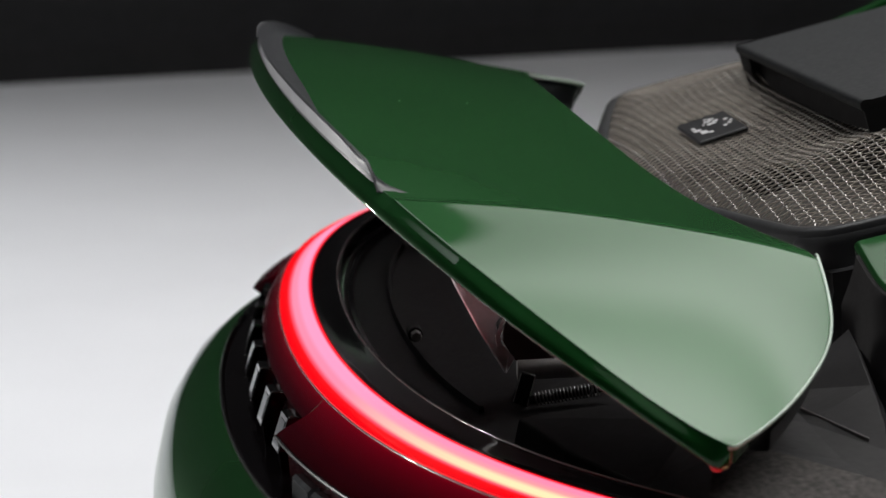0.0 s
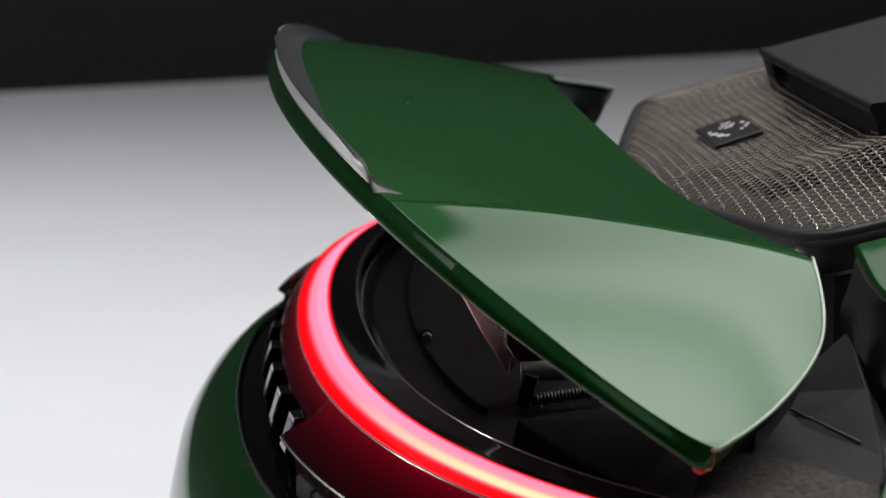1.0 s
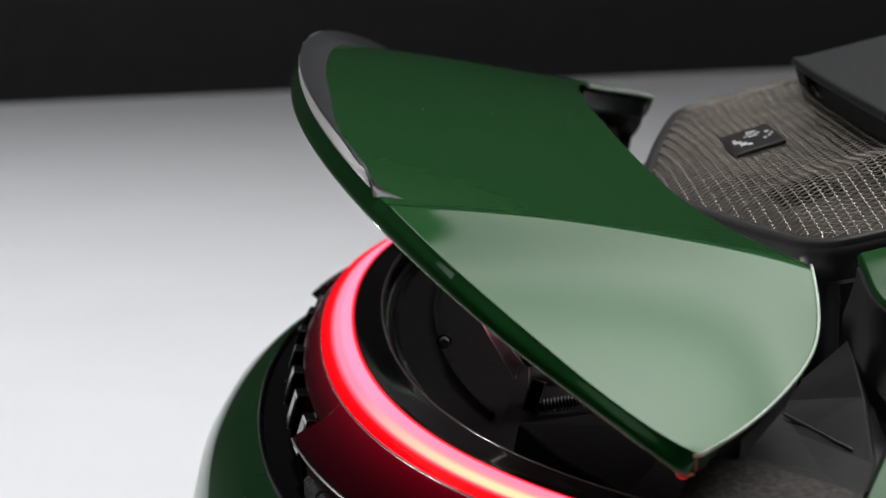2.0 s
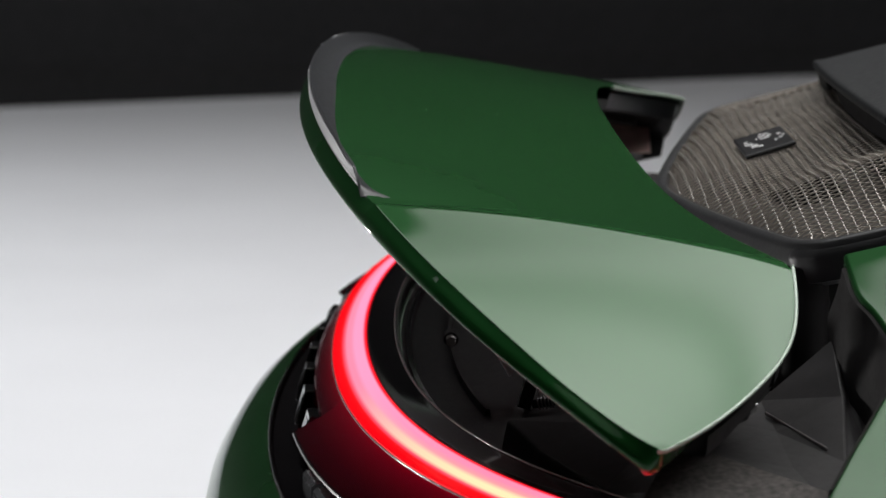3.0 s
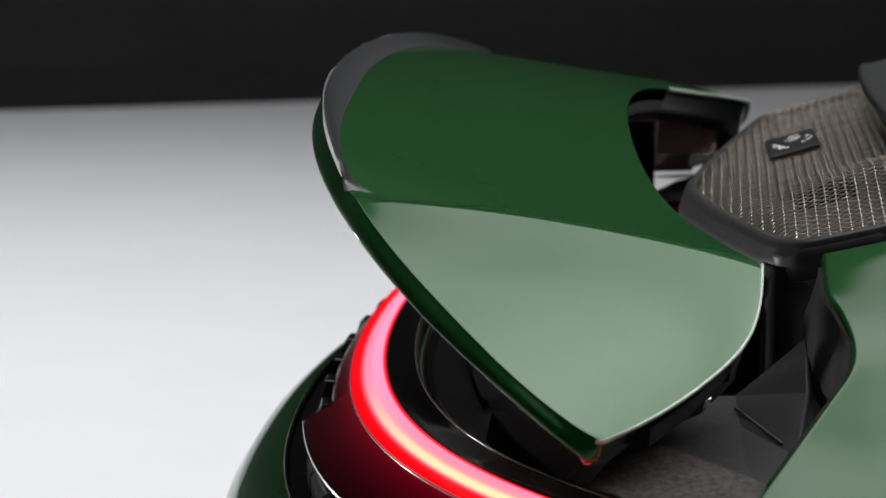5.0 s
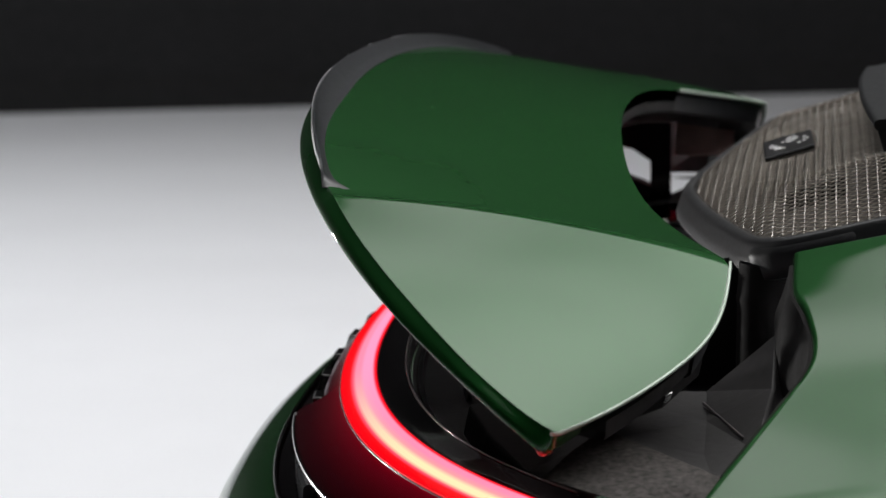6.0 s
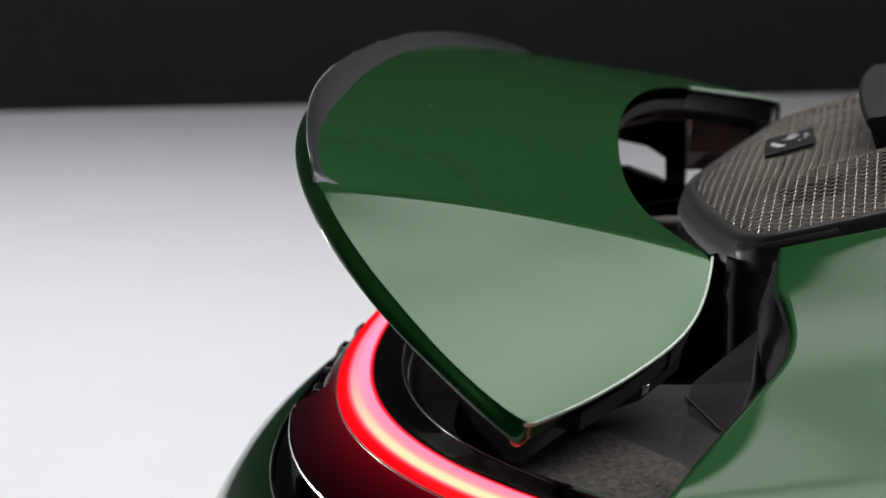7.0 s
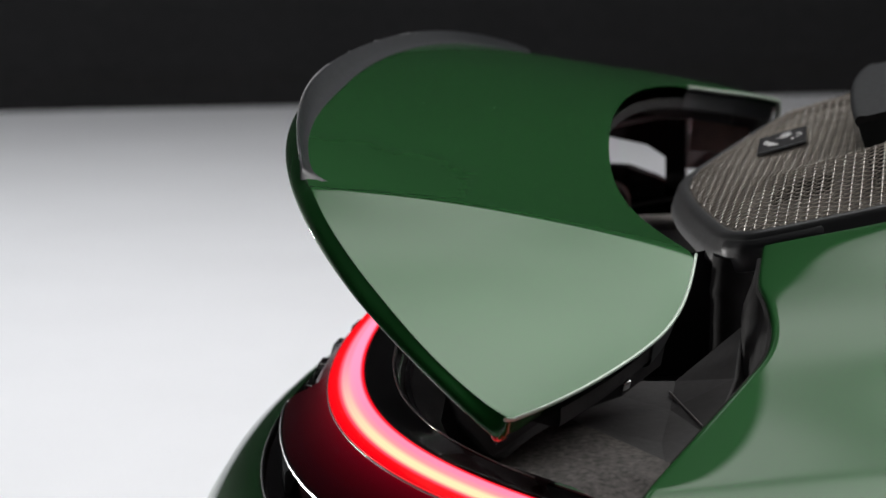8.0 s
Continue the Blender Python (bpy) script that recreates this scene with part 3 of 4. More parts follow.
# ---- deck under the wing ----
deck = part("deck", tail_band([(0.052, 0.872), (0.058, 0.866), (0.09, 0.868), (0.12, 0.874), (0.18, 0.882), (0.30, 0.89)], -0.66, 0.66, 61), PLASTIC, car, "black plastic deck under the wing")
part("seal", tail_band([(0.0545, 0.870), (0.056, 0.8715), (0.0595, 0.8715), (0.061, 0.866)], -0.66, 0.66, 61), GLOSS, deck)
part("rib", tail_band([(0.088, 0.868), (0.089, 0.873), (0.0915, 0.873), (0.0925, 0.868)], -0.36, 0.36, 61), PLASTIC, deck)
for flank in (-1, 1):
    s = flank

    def m(pts):
        return [Vector((x, -s * y, z)) for x, y, z in pts]

    bm = grid([m([(-0.178, -0.445, 0.868), (-0.158, -0.515, 0.867), (-0.124, -0.60, 0.868), (-0.076, -0.68, 0.872)]),
               m([(-0.174, -0.445, 0.8880), (-0.154, -0.515, 0.8835), (-0.120, -0.60, 0.8805), (-0.072, -0.68, 0.886)]),
               m([(-0.09, -0.46, 0.903), (-0.078, -0.53, 0.904), (-0.068, -0.61, 0.906), (-0.045, -0.70, 0.899)]),
               m([(-0.015, -0.47, 0.907), (-0.012, -0.54, 0.9025), (-0.01, -0.62, 0.899), (-0.006, -0.70, 0.8985)]),
               m([(0.030, -0.472, 0.947), (0.030, -0.53, 0.9235), (0.022, -0.612, 0.9015), (0.003, -0.70, 0.896)]),
               m([(0.044, -0.470, 0.89), (0.047, -0.528, 0.885), (0.034, -0.60, 0.87), (0.010, -0.69, 0.86)])])
    part("side_panel", bm, DECK, deck, "dark grey moulded side panel", smooth=False, bevel=0.002)
    part("felt_mat", grid([m([(-0.072, -0.600, 0.9085), (-0.004, -0.676, 0.9015), (0.004, -0.685, 0.9010)]), m([(-0.088, -0.640, 0.9035), (-0.025, -0.705, 0.9005), (0.006, -0.722, 0.8960)]), m([(-0.100, -0.690, 0.8985), (-0.05, -0.735, 0.8970), (0.0, -0.76, 0.880)])]), FELT, deck, "coarse grey felt mat", smooth=False)
    a, b = m([(-0.0155, -0.507, 0.9068), (0.0125, -0.591, 0.9035)])
    bm = bmesh.new()
    d = b - a
    q = d.to_track_quat("X", "Z").to_matrix().to_4x4()
    bmesh.ops.create_cube(bm, size=1, matrix=Matrix.Translation((a + b) / 2) @ q @ Matrix.Diagonal((d.length, 0.0013, 0.0024, 1)))
    part("raised_bead", bm, SATIN, deck, bevel=0.0008)
    # post that carries the grille corner
    bm = bmesh.new()
    rows = []
    for z, r in ((0.86, 0.020), (0.93, 0.0195), (0.950, 0.0195), (0.956, 0.0205), (0.962, 0.0195), (0.978, 0.0185), (0.981, 0.0180)):
        rows.append([Vector((0.019 + 0.9 * r * math.cos(t), -s * (-0.388 + 1.4 * r * math.sin(t)), z)) for t in span(0, 2 * math.pi, 33)])
    part("post", grid(rows), POSTM, deck, "black post under the grille corner")
    duct_x = -0.06 if flank < 0 else 0.03
    part("duct_wall", grid([m([(duct_x, -0.352, 0.87), (0.30, -0.352, 0.87)]), m([(duct_x, -0.352, 0.966), (0.30, -0.352, 1.04)]), m([(duct_x, -0.3517, 0.966), (0.30, -0.345, 1.04)]), m([(duct_x, -0.3517, 0.87), (0.30, -0.345, 0.87)])], closed=True, caps=True), DARKVOID, deck, smooth=False)
    if flank == 1:
        for name, pts, owner in (("lower_shroud", ((-0.19, 0.930, 0.86), (-0.150, 0.929, 0.86), (-0.121, 0.919, 0.86), (-0.092, 0.905, 0.86)), deck), ("upper_shroud", ((-0.19, 1.012, 0.960), (-0.16, 1.004, 0.970), (-0.12, 0.997, 0.979), (-0.085, 0.992, 0.980), (-0.045, 0.987, 0.974)), wing), ("shroud_post", ((-0.170, 0.985, 0.960), (-0.13, 0.984, 0.952), (-0.1115, 0.983, 0.940), (-0.1105, 0.983, 0.86), (-0.091, 0.978, 0.86)), deck)):
            part(name, grid([[Vector((x, 0.484 if owner is wing else 0.49, b)) for x, a, b in pts], [Vector((x, 0.512 if owner is wing else 0.49, a)) for x, a, b in pts], [Vector((x, 0.52, a)) for x, a, b in pts], [Vector((x, 0.50, b)) for x, a, b in pts]], closed=True, caps=True), SHROUD if name == "upper_shroud" else GLOSS, owner, "grey-brown hinge shroud" if name == "upper_shroud" else "black hinge shroud", smooth=False, bevel=0.002)
        for x, z in ((-0.140, 0.9885), (-0.104, 0.9880)):
            bm = bmesh.new()
            bmesh.ops.create_cone(bm, cap_ends=True, segments=6, radius1=0.0042, radius2=0.0036, depth=0.008, matrix=pose(x, 0.4975, z, 60, 0, 0))
            part("shroud_bolt", bm, SATIN, wing, "small grey bolt", smooth=False)
        # the pink of this panel is the tail lamp's light put into its colour
        part("inner_panel", grid([[Vector((x, y, z)) for x in (-0.089, -0.065, -0.03)] for y, z in ((0.505, 0.945), (0.530, 0.966), (0.560, 0.985))]), BLUSH, deck, "inner panel with the lamp's red light in its colour", smooth=False)
    # lifting strut of the wing
    prof = [(-0.222, 1.000), (-0.213, 0.975), (-0.205, 0.955), (-0.190, 0.926), (-0.172, 0.896), (-0.167, 0.907), (-0.176, 0.922), (-0.178, 0.930), (-0.171, 0.940), (-0.160, 0.965), (-0.150, 0.995)]
    bm = bmesh.new()
    ra = [bm.verts.new((x, -s * -0.349, z)) for x, z in prof]
    rb = [bm.verts.new((x, -s * -0.335, z)) for x, z in prof]
    bm.faces.new(ra), bm.faces.new(rb)
    for i in range(len(prof)):
        bm.faces.new((ra[i], ra[(i + 1) % len(prof)], rb[(i + 1) % len(prof)], rb[i]))
    strut = part("strut", bm, STRUTM, wing, "satin grey lifting strut", smooth=False, bevel=0.0015)
    rim = ((-0.1712, 0.938), (-0.1755, 0.930), (-0.1786, 0.9225), (-0.1775, 0.915), (-0.1700, 0.9085), (-0.1715, 0.897), (-0.1660, 0.9070), (-0.1745, 0.9170), (-0.1752, 0.9225), (-0.1730, 0.930), (-0.1680, 0.938))
    bm = bmesh.new()
    near_, back_ = [[bm.verts.new((x, -s * y, z)) for x, z in rim] for y in (-0.3515, -0.3495)]
    bm.faces.new(near_), bm.faces.new(back_)
    for i in range(len(rim)):
        bm.faces.new((near_[i], near_[(i + 1) % len(rim)], back_[(i + 1) % len(rim)], back_[i]))
    part("hook", bm, STRUTM, strut, "pale hooked edge of the strut", smooth=False)
    # hinge: latch, spring on its rod, actuator and peg
    lean = Euler((0.15 * s, 0.26, 0.2 * s)).to_matrix()
    hub = (-0.1588, -s * -0.345, 0.8850)
    bm = box(*hub, 0.0105, 0.012, 0.0215)
    bmesh.ops.rotate(bm, verts=bm.verts, cent=hub, matrix=lean)
    latch = part("latch", bm, PLASTIC, deck, "black latch block with pale edges", bevel=0.0012)
    # thin pale strips along both front edges of the latch
    for dx in (-0.0046, 0.0050):
        bm = box(hub[0] + dx, hub[1] - s * -0.0062, hub[2], 0.0009, 0.0012, 0.0195)
        bmesh.ops.rotate(bm, verts=bm.verts, cent=hub, matrix=lean)
        part("pale_edge", bm, STRUTM, latch, "pale edge strip of the latch")

    def bar(name, p, q, r, material, owner, label="", segments=16):
        a, b = m([p, q])
        bm = bmesh.new()
        d = b - a
        bmesh.ops.create_cone(bm, cap_ends=True, segments=segments, radius1=r, radius2=r, depth=d.length, matrix=Matrix.Translation((a + b) / 2) @ d.to_track_quat("Z", "Y").to_matrix().to_4x4())
        return part(name, bm, material, owner, label, bevel=min(0.0012, r * 0.3))

    rod = bar("hinge_rod", (-0.157, -0.358, 0.8800), (-0.070, -0.372, 0.8960), 0.0030, PLASTIC, deck, "black hinge rod")
    a, b = m([(-0.1535, -0.3586, 0.8807), (-0.112, -0.3652, 0.8883)])
    turn = (b - a).to_track_quat("Z", "Y")
    coil = [a.lerp(b, k / 360) + turn @ Vector((0.0043 * math.cos(k * 0.314), 0.0043 * math.sin(k * 0.314), 0)) for k in range(361)]
    rings = []
    for k, p in enumerate(coil):
        out = (p - a.lerp(b, k / 360)).normalized()
        up = turn @ Vector((0, 0, 1))
        rings.append([p + out * (0.00065 * math.cos(w)) + up * (0.00065 * math.sin(w)) for w in span(0, 2 * math.pi, 6)[:-1]])
    part("spring", grid([[r[k] for r in rings] for k in range(5)], closed=True), SATIN, rod, "grey coil spring on the rod", sharp=180)
    bar("actuator", (-0.162, -0.330, 0.8945), (-0.085, -0.335, 0.8975), 0.0068, SHROUD, deck, "grey-brown actuator cylinder", 24)
    bar("damper_drum", (-0.1495, -0.322, 0.9170), (-0.1495, -0.300, 0.9170), 0.0215, CAPDULL, deck, "dull dark red damper drum", 32)
    bar("peg", (-0.1172, -0.372, 0.8945), (-0.1186, -0.372, 0.8850), 0.0010, BRIGHT, deck, "small bright peg", 10)
    # bracket under the wing's outer end
    bm = grid([m([(-0.070, -0.655, 0.930), (-0.034, -0.615, 0.940), (-0.012, -0.565, 0.955)]), m([(-0.068, -0.648, 0.918), (-0.036, -0.608, 0.924), (-0.016, -0.56, 0.935)]),
               m([(-0.085, -0.62, 0.916), (-0.055, -0.58, 0.922), (-0.035, -0.545, 0.935)]), m([(-0.085, -0.62, 0.944), (-0.055, -0.58, 0.955), (-0.035, -0.545, 0.965)])], closed=True, caps=True)
    bracket = part("end_bracket", bm, PLASTIC, wing, smooth=False, bevel=0.002)
    part("inner_plate", grid([m([(-0.100, -0.600, 0.915), (-0.055, -0.585, 0.918)]), m([(-0.100, -0.600, 0.952), (-0.045, -0.572, 0.962)]), m([(-0.100, -0.604, 0.952), (-0.045, -0.576, 0.962)]), m([(-0.100, -0.604, 0.915), (-0.055, -0.589, 0.918)])], closed=True, caps=True), SATIN, bracket, smooth=False)
    bm = box(-0.0345, -s * -0.611, 0.9335, 0.007, 0.006, 0.007)
    bmesh.ops.rotate(bm, verts=bm.verts, cent=(-0.0345, -s * -0.611, 0.9335), matrix=Euler((0.3, 0.5, 0.6 * s)).to_matrix())
    part("clip", bm, BRIGHT, bracket, "small bright metal clip", bevel=0.001)

for name, r, y0, y1, material in (("bolt", 0.0042, -0.1575, -0.142, SHROUD), ("bolt_boss", 0.0056, -0.148, -0.130, PLASTIC)):
    bm = bmesh.new()
    bmesh.ops.create_cone(bm, cap_ends=True, segments=6 if name == "bolt" else 20, radius1=r, radius2=r, depth=y1 - y0, matrix=pose(-0.2148, (y0 + y1) / 2, 0.8842, 90, 0, 0))
    part(name, bm, material, deck, "dull grey bolt head" if name == "bolt" else "black boss behind the bolt", smooth=False, bevel=0.0008)

# ---- engine grille ----
grille = new("engine_grille")
grille.parent = car


def plane_z(x):
    return 0.992 + 0.25 * x


# half of the grille's inner border, from the middle of its rear edge round the corner and forward
BORDER = [(-0.0455, 0.0), (-0.040, 0.07), (-0.024, 0.18), (-0.007, 0.275), (0.006, 0.34), (0.016, 0.383), (0.028, 0.403), (0.046, 0.414), (0.12, 0.419), (0.26, 0.42), (0.5, 0.42)]


def border_line():
    """The whole border as evenly spaced points, near side first."""
    ctrl = [Vector((x, -y)) for x, y in reversed(BORDER)] + [Vector(p) for p in BORDER[1:]]
    fine = []
    for i in range(len(ctrl) - 1):
        a, b, c, d = ctrl[max(i - 1, 0)], ctrl[i], ctrl[i + 1], ctrl[min(i + 2, len(ctrl) - 1)]
        for k in span(0, 1, 25)[:-1]:
            fine.append(0.5 * (2 * b + (c - a) * k + (2 * a - 5 * b + 4 * c - d) * k * k + (3 * b - a - 3 * c + d) * k ** 3))
    fine.append(ctrl[-1])
    run = [0.0]
    for p, q in zip(fine, fine[1:]):
        run.append(run[-1] + (q - p).length)
    return [Vector((np.interp(u, run, [p.x for p in fine]), np.interp(u, run, [p.y for p in fine]))) for u in span(0, run[-1], 401)]


EDGE_LINE = border_line()


def frame_path(k, out=0.0):
    """Border of the grille, k from -1 (near side, forward) over 0 (rear) to 1, moved outward."""
    def at(k):
        u = max(0.0, min(1.0, (k + 1) / 2)) * 400
        i = min(int(u), 399)
        return EDGE_LINE[i].lerp(EDGE_LINE[i + 1], u - i)
    p = at(k)
    d = (at(min(1, k + 0.012)) - at(max(-1, k - 0.012))).normalized()
    return p + Vector((-d.y, d.x)) * out


def border_x(y):
    """x of the rear border at a width."""
    return float(np.interp(abs(y), [p[1] for p in BORDER[:8]], [p[0] for p in BORDER[:8]]))


def border_y(x):
    """Half width of the opening at x."""
    return float(np.interp(x, [p[0] for p in BORDER], [p[1] for p in BORDER]))


ks = span(-1, 1, 321)
sec = [(-0.001, -0.004), (0.0, 0.0), (0.0014, 0.0012), (0.004, 0.0015), (0.0072, 0.0010), (0.0088, -0.0004), (0.0098, -0.003), (0.0122, -0.0090), (0.0142, -0.0150), (0.0140, -0.0185), (0.0110, -0.022), (0.0, -0.030), (-0.002, -0.02)]
rows = []
for o, dz in sec:
    r = []
    for k in ks:
        p = frame_path(k, o)
        r.append(Vector((p.x, p.y, plane_z(p.x) + dz)))
    rows.append(r)
surround = part("surround", grid(rows, closed=True, caps=True), SURROUND, grille, "dark grey moulded surround")
for s in (-1, 1):
    rows = []
    for drop, o in ((-0.003, 0.0125), (-0.006, 0.0148), (-0.009, 0.0156), (-0.016, 0.0152), (-0.0225, 0.0142), (-0.0248, 0.0132), (-0.0255, 0.0110), (-0.0255, 0.0)):
        r = []
        for q in span(0, 1, 33):
            edge = 1 - abs(2 * q - 1) ** 6
            p = frame_path(s * (0.438 + 0.098 * q + 0.006 * (2 * q - 1) * min(0.0, drop + 0.010) / 0.016), o - 0.012 * (1 - edge))
            r.append(Vector((p.x, p.y, plane_z(p.x) + drop)))
        rows.append(r)
    part("collar", grid(rows), SURROUND, surround, "moulded collar of the corner")


def ease(k):
    k = max(0.0, min(1.0, k))
    return k * k * (3 - 2 * k)


def mesh_z(x, y):
    """The pressed wire panel: it climbs from the border to a ridge on each side, with a shallow valley between the ridges."""
    w = abs(y)
    side_ = max(0.0, min(1.0, (0.4185 - w) / 0.166))
    side_ = side_ - 0.05 * math.exp(-((side_ - 1) / 0.10) ** 2)
    rear_ = 1 - math.exp(-max(0.0, x - border_x(min(w, 0.40)) + 0.001) / 0.022)
    soft = 0.10
    low = min(side_, rear_)
    gap = abs(side_ - rear_)
    low -= max(0.0, soft - gap) ** 2 / (4 * soft)
    dip = ease((0.252 - w) / 0.09) * ease((x + 0.01) / 0.04)
    return plane_z(x) + max(0.0, low) * (0.0135 + 0.085 * max(0.0, x)) - dip * (0.003 + 0.045 * max(0.0, x))


def under_z(x, y):
    """The plate behind the wires: flat and deep, turned up at its border."""
    near = min(0.4185 - abs(y), x - border_x(min(abs(y), 0.41)) + 0.004)
    return plane_z(x) - 0.0145 + 0.010 * (1 - ease(near / 0.03))


rows = []
for y in span(-0.4185, 0.4185, 121):
    rows.append([Vector((x, y, under_z(x, y))) for x in span(border_x(y) if abs(y) < 0.413 else 0.045 + (abs(y) - 0.413) * 10, 0.45, 61)])
part("backing_plate", grid(rows), BRONZE, grille, "bronze-brown backing plate")


# woven wires: cross strands, and wavy strands hooked between them
def wire(name, pts, r, material):
    """A thin six-sided wire through points."""
    rings = []
    for i, p in enumerate(pts):
        d = (pts[min(i + 1, len(pts) - 1)] - pts[max(i - 1, 0)]).normalized()
        side_ = d.cross(Vector((0, 0, 1))).normalized()
        up = side_.cross(d)
        rings.append([p + side_ * (r * math.cos(a)) + up * (r * math.sin(a)) for a in span(0, 2 * math.pi, 7)[:-1]])
    part(name, grid([[q[k] for q in rings] for k in range(6)], closed=True), material, grille, sharp=180)


PITCH, LINK = 0.0071, 0.0056
count = 0
x = -0.040
while x < 0.27:
    ymax = border_y(x) - 0.001
    if ymax > 0.02:
        pts = []
        n = int(2 * ymax / (LINK / 4))
        for i in range(n + 1):
            y = -ymax + i * LINK / 4
            w = math.pi * y / LINK + (0.0 if count % 2 else math.pi)
            pts.append(Vector((x + 0.0005 * math.cos(w), y, mesh_z(x, y) + 0.0007 * math.sin(w))))
        if x < 0.112:
            wire("cross_strand", pts, 0.00054, WIRE)
        else:
            wire("cross_strand", [p for p in pts if p.y < -0.206], 0.00054, WIRE)
            wire("cross_strand", [p for p in pts if p.y > 0.206], 0.00054, WIRE)
    count += 1
    x += PITCH
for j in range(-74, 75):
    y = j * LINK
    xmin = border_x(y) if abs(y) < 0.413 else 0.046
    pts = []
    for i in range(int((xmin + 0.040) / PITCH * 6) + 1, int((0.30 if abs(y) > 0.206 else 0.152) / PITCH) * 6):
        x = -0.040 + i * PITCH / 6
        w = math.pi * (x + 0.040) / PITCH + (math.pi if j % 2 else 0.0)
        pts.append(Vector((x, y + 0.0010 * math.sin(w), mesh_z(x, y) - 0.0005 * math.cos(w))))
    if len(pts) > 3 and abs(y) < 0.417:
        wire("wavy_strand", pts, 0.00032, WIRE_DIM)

# black sheet on the backing plate, painting the shade of an opening below the mesh
patch = []
for u in span(0, 1, 9):
    a, b = Vector((0.025, -0.085)).lerp(Vector((0.032, -0.180)), u), Vector((0.074, -0.055)).lerp(Vector((0.076, -0.172)), u)
    patch.append([Vector((*a.lerp(b, w), under_z(*a.lerp(b, w)) + 0.0012)) for w in span(0, 1, 9)])
part("opening", grid(patch), BLACKHOLE, grille, "black sheet painting the shade of a rectangular opening")

# label plate clipped on the mesh
LAB_O, LAB_U, LAB_V = Vector((0.0295, -0.006, 1.0175)), Vector((0.039, 0.004, 0.0115)), Vector((-0.003, 0.084, 0.003))


def on_label(u, v, lift=0.0):
    """A point of the plate, u and v from -0.5 to 0.5."""
    return LAB_O + LAB_U * u + LAB_V * v + LAB_U.cross(LAB_V).normalized() * lift


def slab(u0, u1, v0, v1, z0, z1):
    return grid([[on_label(u, v, z) for v in (v0, v1)] for u, z in ((u0, z0), (u0, z1), (u1, z1), (u1, z0))], closed=True, caps=True)


lab_plate = part("plate", slab(-0.5, 0.5, -0.5, 0.5, -0.0034, 0.0), LABEL, grille, "black printed label plate", smooth=False, bevel=0.0016)
part("plate_wire", slab(0.56, 0.585, -0.48, 0.5, -0.003, -0.0012), WIRE, lab_plate, "bright wire along the plate's edge", smooth=False)
for u, v, su, sv in ((-0.30, -0.02, 0.17, 0.08), (-0.22, -0.16, 0.15, 0.14), (-0.12, -0.24, 0.10, 0.08), (-0.33, 0.10, 0.08, 0.07), (0.02, 0.22, 0.16, 0.05), (0.05, 0.10, 0.20, 0.06), (0.12, 0.30, 0.13, 0.05), (0.16, 0.18, 0.12, 0.05),
                     (0.02, 0.33, 0.07, 0.05), (0.34, 0.12, 0.08, 0.07), (0.33, -0.08, 0.07, 0.07), (0.22, -0.14, 0.07, 0.06), (0.40, 0.0, 0.06, 0.06), (-0.10, 0.14, 0.05, 0.05)):
    part("print_bar", slab(u - su * 0.46, u + su * 0.46, v - sv * 0.46, v + sv * 0.46, -0.0002, 0.0003), INK, lab_plate, smooth=False)

# grey scoop cover
cover = new("scoop_cover")
cover.parent = car


def scoop_point(q, set_in, drop, forward=0.0, half=0.225):
    """q from -1 to 1 across; the rear edge bows back and the top is crowned."""
    x = 0.0942 - 0.0085 * (1 - q * q) + set_in + forward
    return Vector((x, q * half, 1.0612 + 0.0035 * (1 - q * q) + 0.25 * forward - drop))


qs = span(-1, 1, 41)
plate_rows = [[scoop_point(q, i, d, f, 0.225 + o) for q in qs] for i, d, f, o in ((0.012, 0.009, 0.0, -0.006), (0.0035, 0.0092, 0.0, -0.001), (0.0008, 0.0078, 0.0, 0.0), (-0.0004, 0.0055, 0.0, 0.0002), (-0.0006, 0.0030, 0.0, 0.0), (0.0006, 0.0012, 0.0, -0.0003), (0.0030, 0.0002, 0.0, -0.0008), (0.008, 0.0, 0.0, -0.001), (0.0, 0.0, 0.42, -0.001), (0.0, 0.012, 0.42, -0.006))]
part("top_plate", grid(plate_rows, closed=True, caps=True), GREYBOX, cover, "dark grey satin top plate")
part("throat", grid([[scoop_point(q, 0.018, 0.060, 0.0, 0.206) for q in qs], [scoop_point(q, 0.018, 0.009, 0.0, 0.206) for q in qs]]), DARKVOID, cover, "dark throat of the scoop", smooth=False)
for s in (-1, 1):
    rows = [[Vector((x, s * y, z)) for x, z in ((0.0955, 1.0550), (0.0985, 1.0450), (0.1035, 1.0300), (0.1060, 1.0200))] for y in (0.2235, 0.2245)]
    rows += [[Vector((x + 0.40, s * 0.2245, z + 0.10)) for x, z in ((0.0955, 1.0550), (0.0985, 1.0450), (0.1035, 1.0300), (0.1060, 1.0200))], [Vector((x + 0.40, s * 0.205, z + 0.10)) for x, z in ((0.0955, 1.0550), (0.0985, 1.0450), (0.1035, 1.0300), (0.1060, 1.0200))]]
    rows += [[Vector((x + 0.004, s * 0.206, z)) for x, z in ((0.0955, 1.0550), (0.0985, 1.0450), (0.1035, 1.0300), (0.1060, 1.0200))]]
    part("cheek", grid(rows, closed=True, caps=True), GREYBOX, cover, "side cheek of the scoop", smooth=False, bevel=0.001)

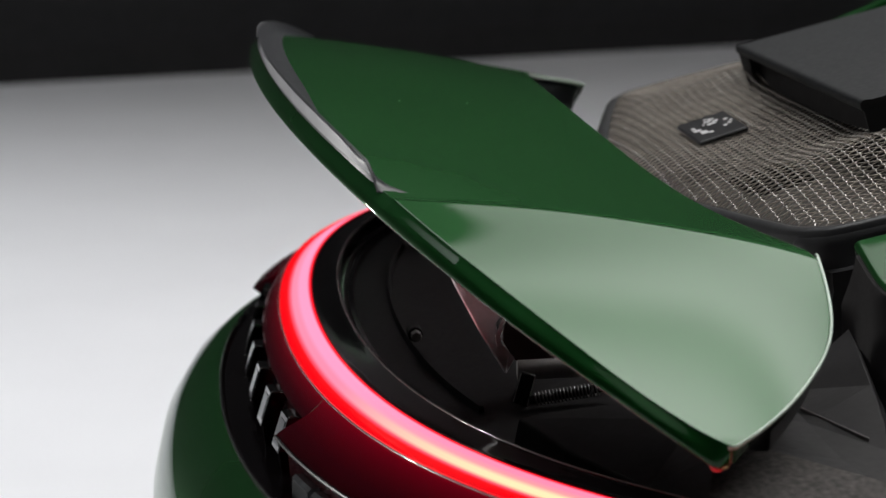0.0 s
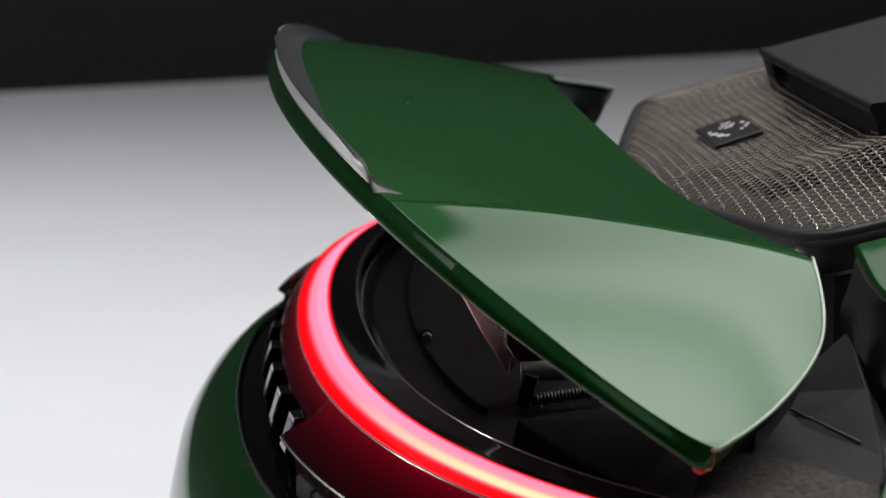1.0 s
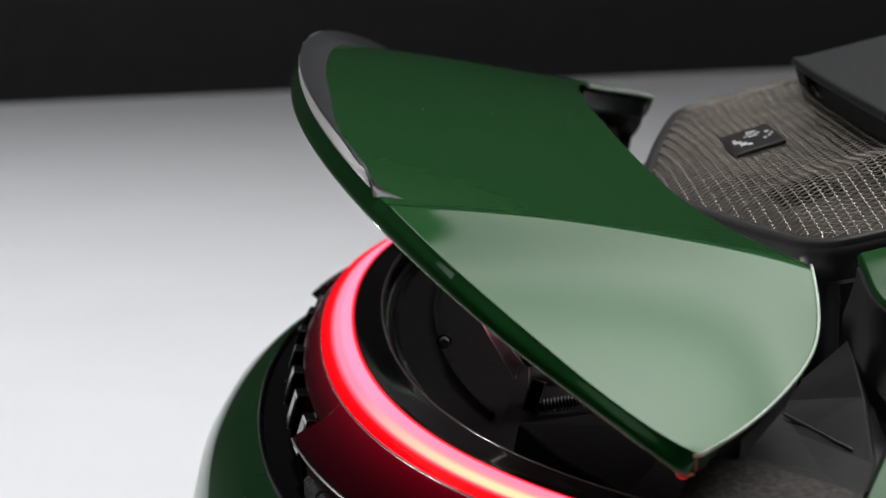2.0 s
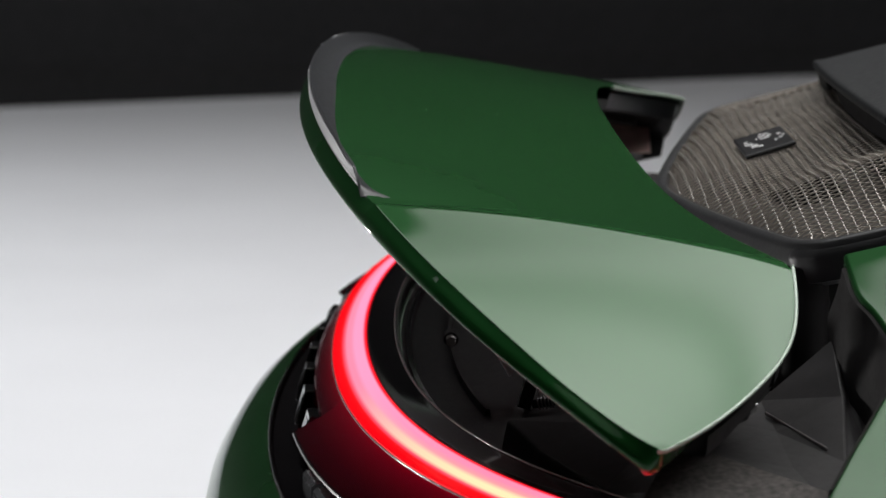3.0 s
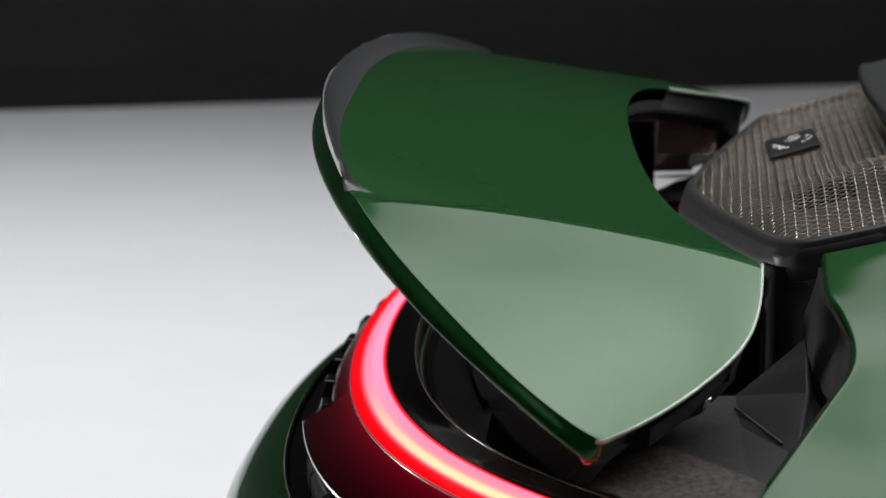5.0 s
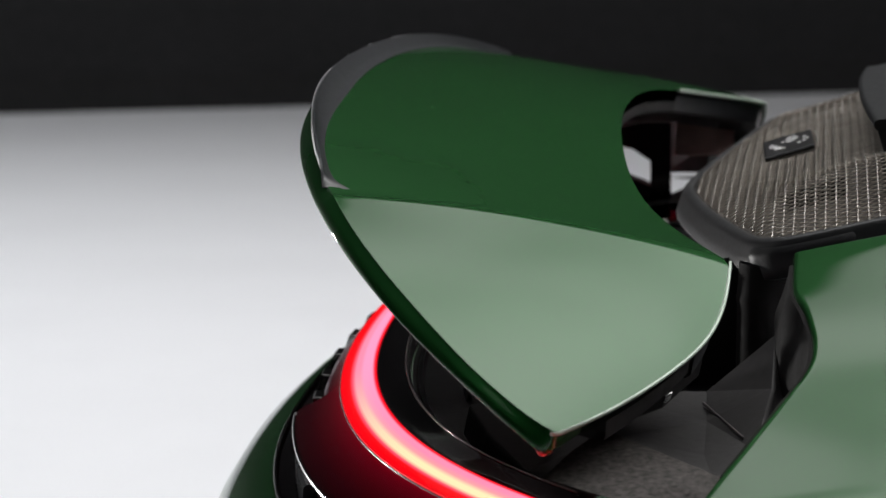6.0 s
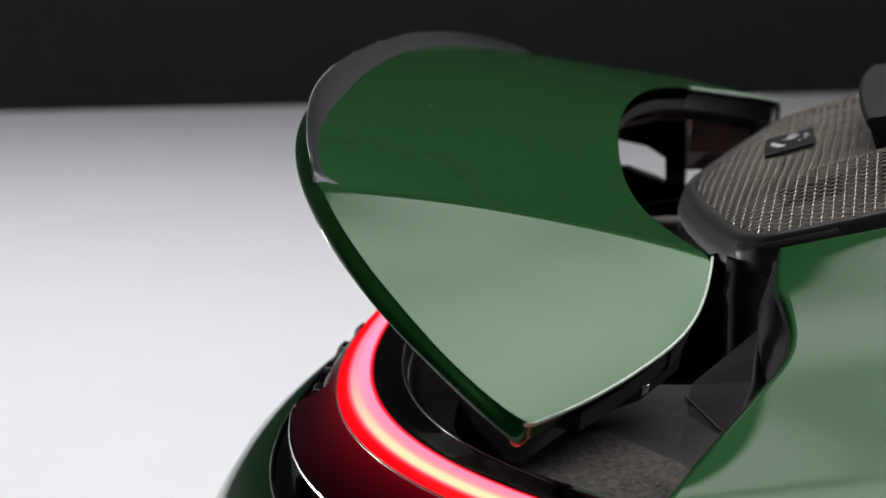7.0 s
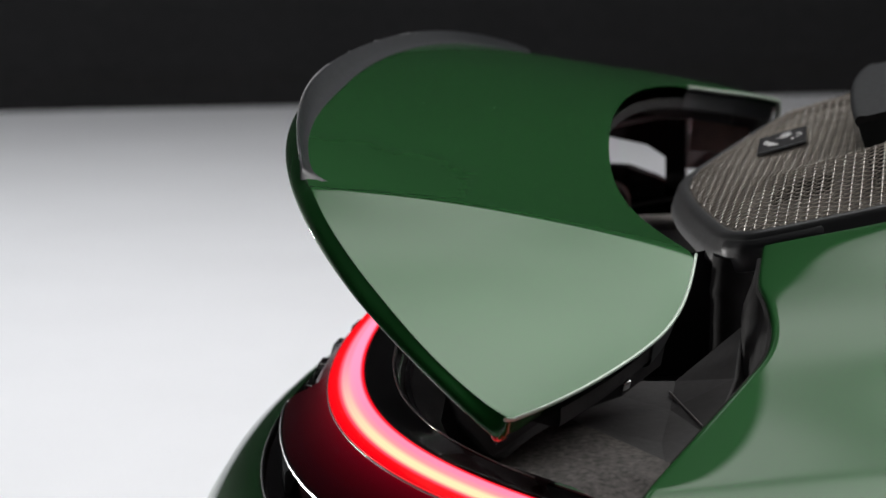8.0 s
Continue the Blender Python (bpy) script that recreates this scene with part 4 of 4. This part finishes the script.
# ---- roof side behind the grille ----
for s in (1, -1):
    pillar = new("roof_pillar")
    pillar.parent = car
    base = [Vector((x, y, z)) for x, y, z in ((0.262, 0.585, 1.046), (0.30, 0.582, 1.062), (0.36, 0.575, 1.092), (0.45, 0.56, 1.135), (0.60, 0.54, 1.19))]
    skin_rows = [[Vector((p.x, s * (p.y + o), p.z + d)) for p in base] for o, d in ((0.06, -0.10), (0.03, -0.012), (0.018, 0.0015), (0.004, 0.004), (-0.004, 0.002), (-0.006, -0.003))]
    part("pillar_skin", grid(skin_rows), GREEN, pillar, "dark green painted roof pillar")
    trim_rows = [[Vector((p.x + 0.012, s * (p.y - 0.006 - o), p.z - 0.004 + d - 0.36 * (p.x - 0.262))) for p in base] for o, d in ((0.0, -0.004), (0.0, 0.0), (0.004, 0.001), (0.006, -0.004))]
    part("window_trim", grid(trim_rows), SATIN, pillar, "satin grey window trim")
    part("window_glass", grid([[Vector((p.x + 0.006, s * (p.y - 0.005), p.z - 0.003)) for p in base], [Vector((p.x + 0.012, s * (p.y - 0.007), p.z - 0.005 - 0.36 * (p.x - 0.262))) for p in base]]), GLOSS, pillar, "dark side glass")
    part("quarter_skin", grid([[Vector((p.x + 0.012, s * (p.y - 0.012), p.z - 0.009 - 0.36 * (p.x - 0.262))) for p in base], [Vector((p.x + 0.01, s * (p.y - 0.02), p.z - 0.16 - 0.36 * (p.x - 0.262))) for p in base]]), POSTM, pillar, "black panel below the glass")

# ---- fenders ----
RIM = [(0.0392, -0.438, 0.9885), (0.0394, -0.4842, 0.9835), (0.0412, -0.5047, 0.9788), (0.0463, -0.5255, 0.9743), (0.0506, -0.5497, 0.968), (0.0529, -0.57, 0.9617), (0.0522, -0.5895, 0.9544), (0.0474, -0.606, 0.9471),
       (0.0394, -0.6214, 0.9394), (0.0291, -0.641, 0.9295), (0.0152, -0.6678, 0.9166), (-0.0026, -0.7083, 0.9008), (-0.0171, -0.755, 0.8815), (-0.026, -0.80, 0.85), (-0.03, -0.86, 0.80)]
SKIN = {(0, 0): 0.95183, (0, 1): 0.0583, (0, 2): -0.0111, (0, 3): -0.01784, (0, 4): 0.01041, (0, 5): 0.01458, (0, 6): -0.0047, (0, 7): -0.00462, (1, 0): 0.018, (1, 1): -0.00299, (1, 2): -0.00437, (1, 3): 0.0163, (1, 4): 0.00889, (1, 5): -0.00789, (1, 6): -0.0052,
        (2, 0): -0.00335, (2, 1): -0.00065, (2, 2): -0.00031, (2, 3): -0.00343, (2, 4): 0.00298, (2, 5): 0.00192, (3, 0): 0.00131, (3, 1): 0.00289}


def skin_z(x, y):
    """The fender's smooth skin: a crowned surface that rises towards the front."""
    far, out = max(0.0, x - 0.15), max(0.0, -0.725 - y)
    u, v = (x - far - 0.06) / 0.1, (y + out + 0.6) / 0.15
    z = sum(c * u ** i * v ** j for (i, j), c in SKIN.items())
    return z + 0.20 * far - 0.36 * out - 2.2 * out * out


def spline(a, b, c, d, k):
    return 0.5 * (2 * b + (c - a) * k + (2 * a - 5 * b + 4 * c - d) * k * k + (3 * b - a - 3 * c + d) * k ** 3)


for s in (1, -1):
    rows, flange = [], []
    pts = [Vector(p) for p in RIM]
    for i in span(0, len(RIM) - 1, 141):
        k = min(int(i), len(RIM) - 2)
        p = spline(pts[max(k - 1, 0)], pts[k], pts[k + 1], pts[min(k + 2, len(pts) - 1)], i - k)
        z = skin_z(p.x, p.y)
        flange.append([Vector((p.x + 0.012, s * p.y, z - 0.05)), Vector((p.x + 0.003, s * p.y, z - 0.02)), Vector((p.x + 0.0004, s * p.y, z - 0.0062)), Vector((p.x + 0.0006, s * p.y, z - 0.0030))])
        row = [Vector((p.x + 0.0002, s * p.y, z - 0.0050)), Vector((p.x, s * p.y, z - 0.0030)), Vector((p.x + 0.0005, s * p.y, z - 0.0012)), Vector((p.x + 0.0016, s * p.y, skin_z(p.x + 0.0016, p.y) - 0.0002))]
        for d in (0.003, 0.006, 0.010, 0.015, 0.021, 0.028, 0.036, 0.045, 0.055, 0.066, 0.078, 0.091, 0.105, 0.12, 0.14, 0.17, 0.23, 0.33, 0.46):
            row.append(Vector((p.x + d, s * p.y, skin_z(p.x + d, p.y))))
        rows.append(row)
    skin = part("fender", grid(rows), GREEN, car, "dark green painted rear fender")
    part("inner_flange", grid(flange), DARKVOID, skin, "black inner flange")
    boot = []
    for i in span(0.35, 10.6, 61):
        k = int(i)
        p = spline(pts[max(k - 1, 0)], pts[k], pts[k + 1], pts[k + 2], i - k)
        z, fold = skin_z(p.x, p.y), 0.0012 * math.sin(2.6 * i)
        boot.append([Vector((p.x + dx, s * p.y, z + dz)) for dx, dz in ((0.004, -0.0052), (-0.0006, -0.0026), (-0.0024, -0.0034), (-0.0040 + fold, -0.009), (-0.007 + fold, -0.020), (-0.010 - fold, -0.034), (-0.010, -0.060))])
    part("boot", grid(boot), POSTM, skin, "black rubber boot along the fender edge")
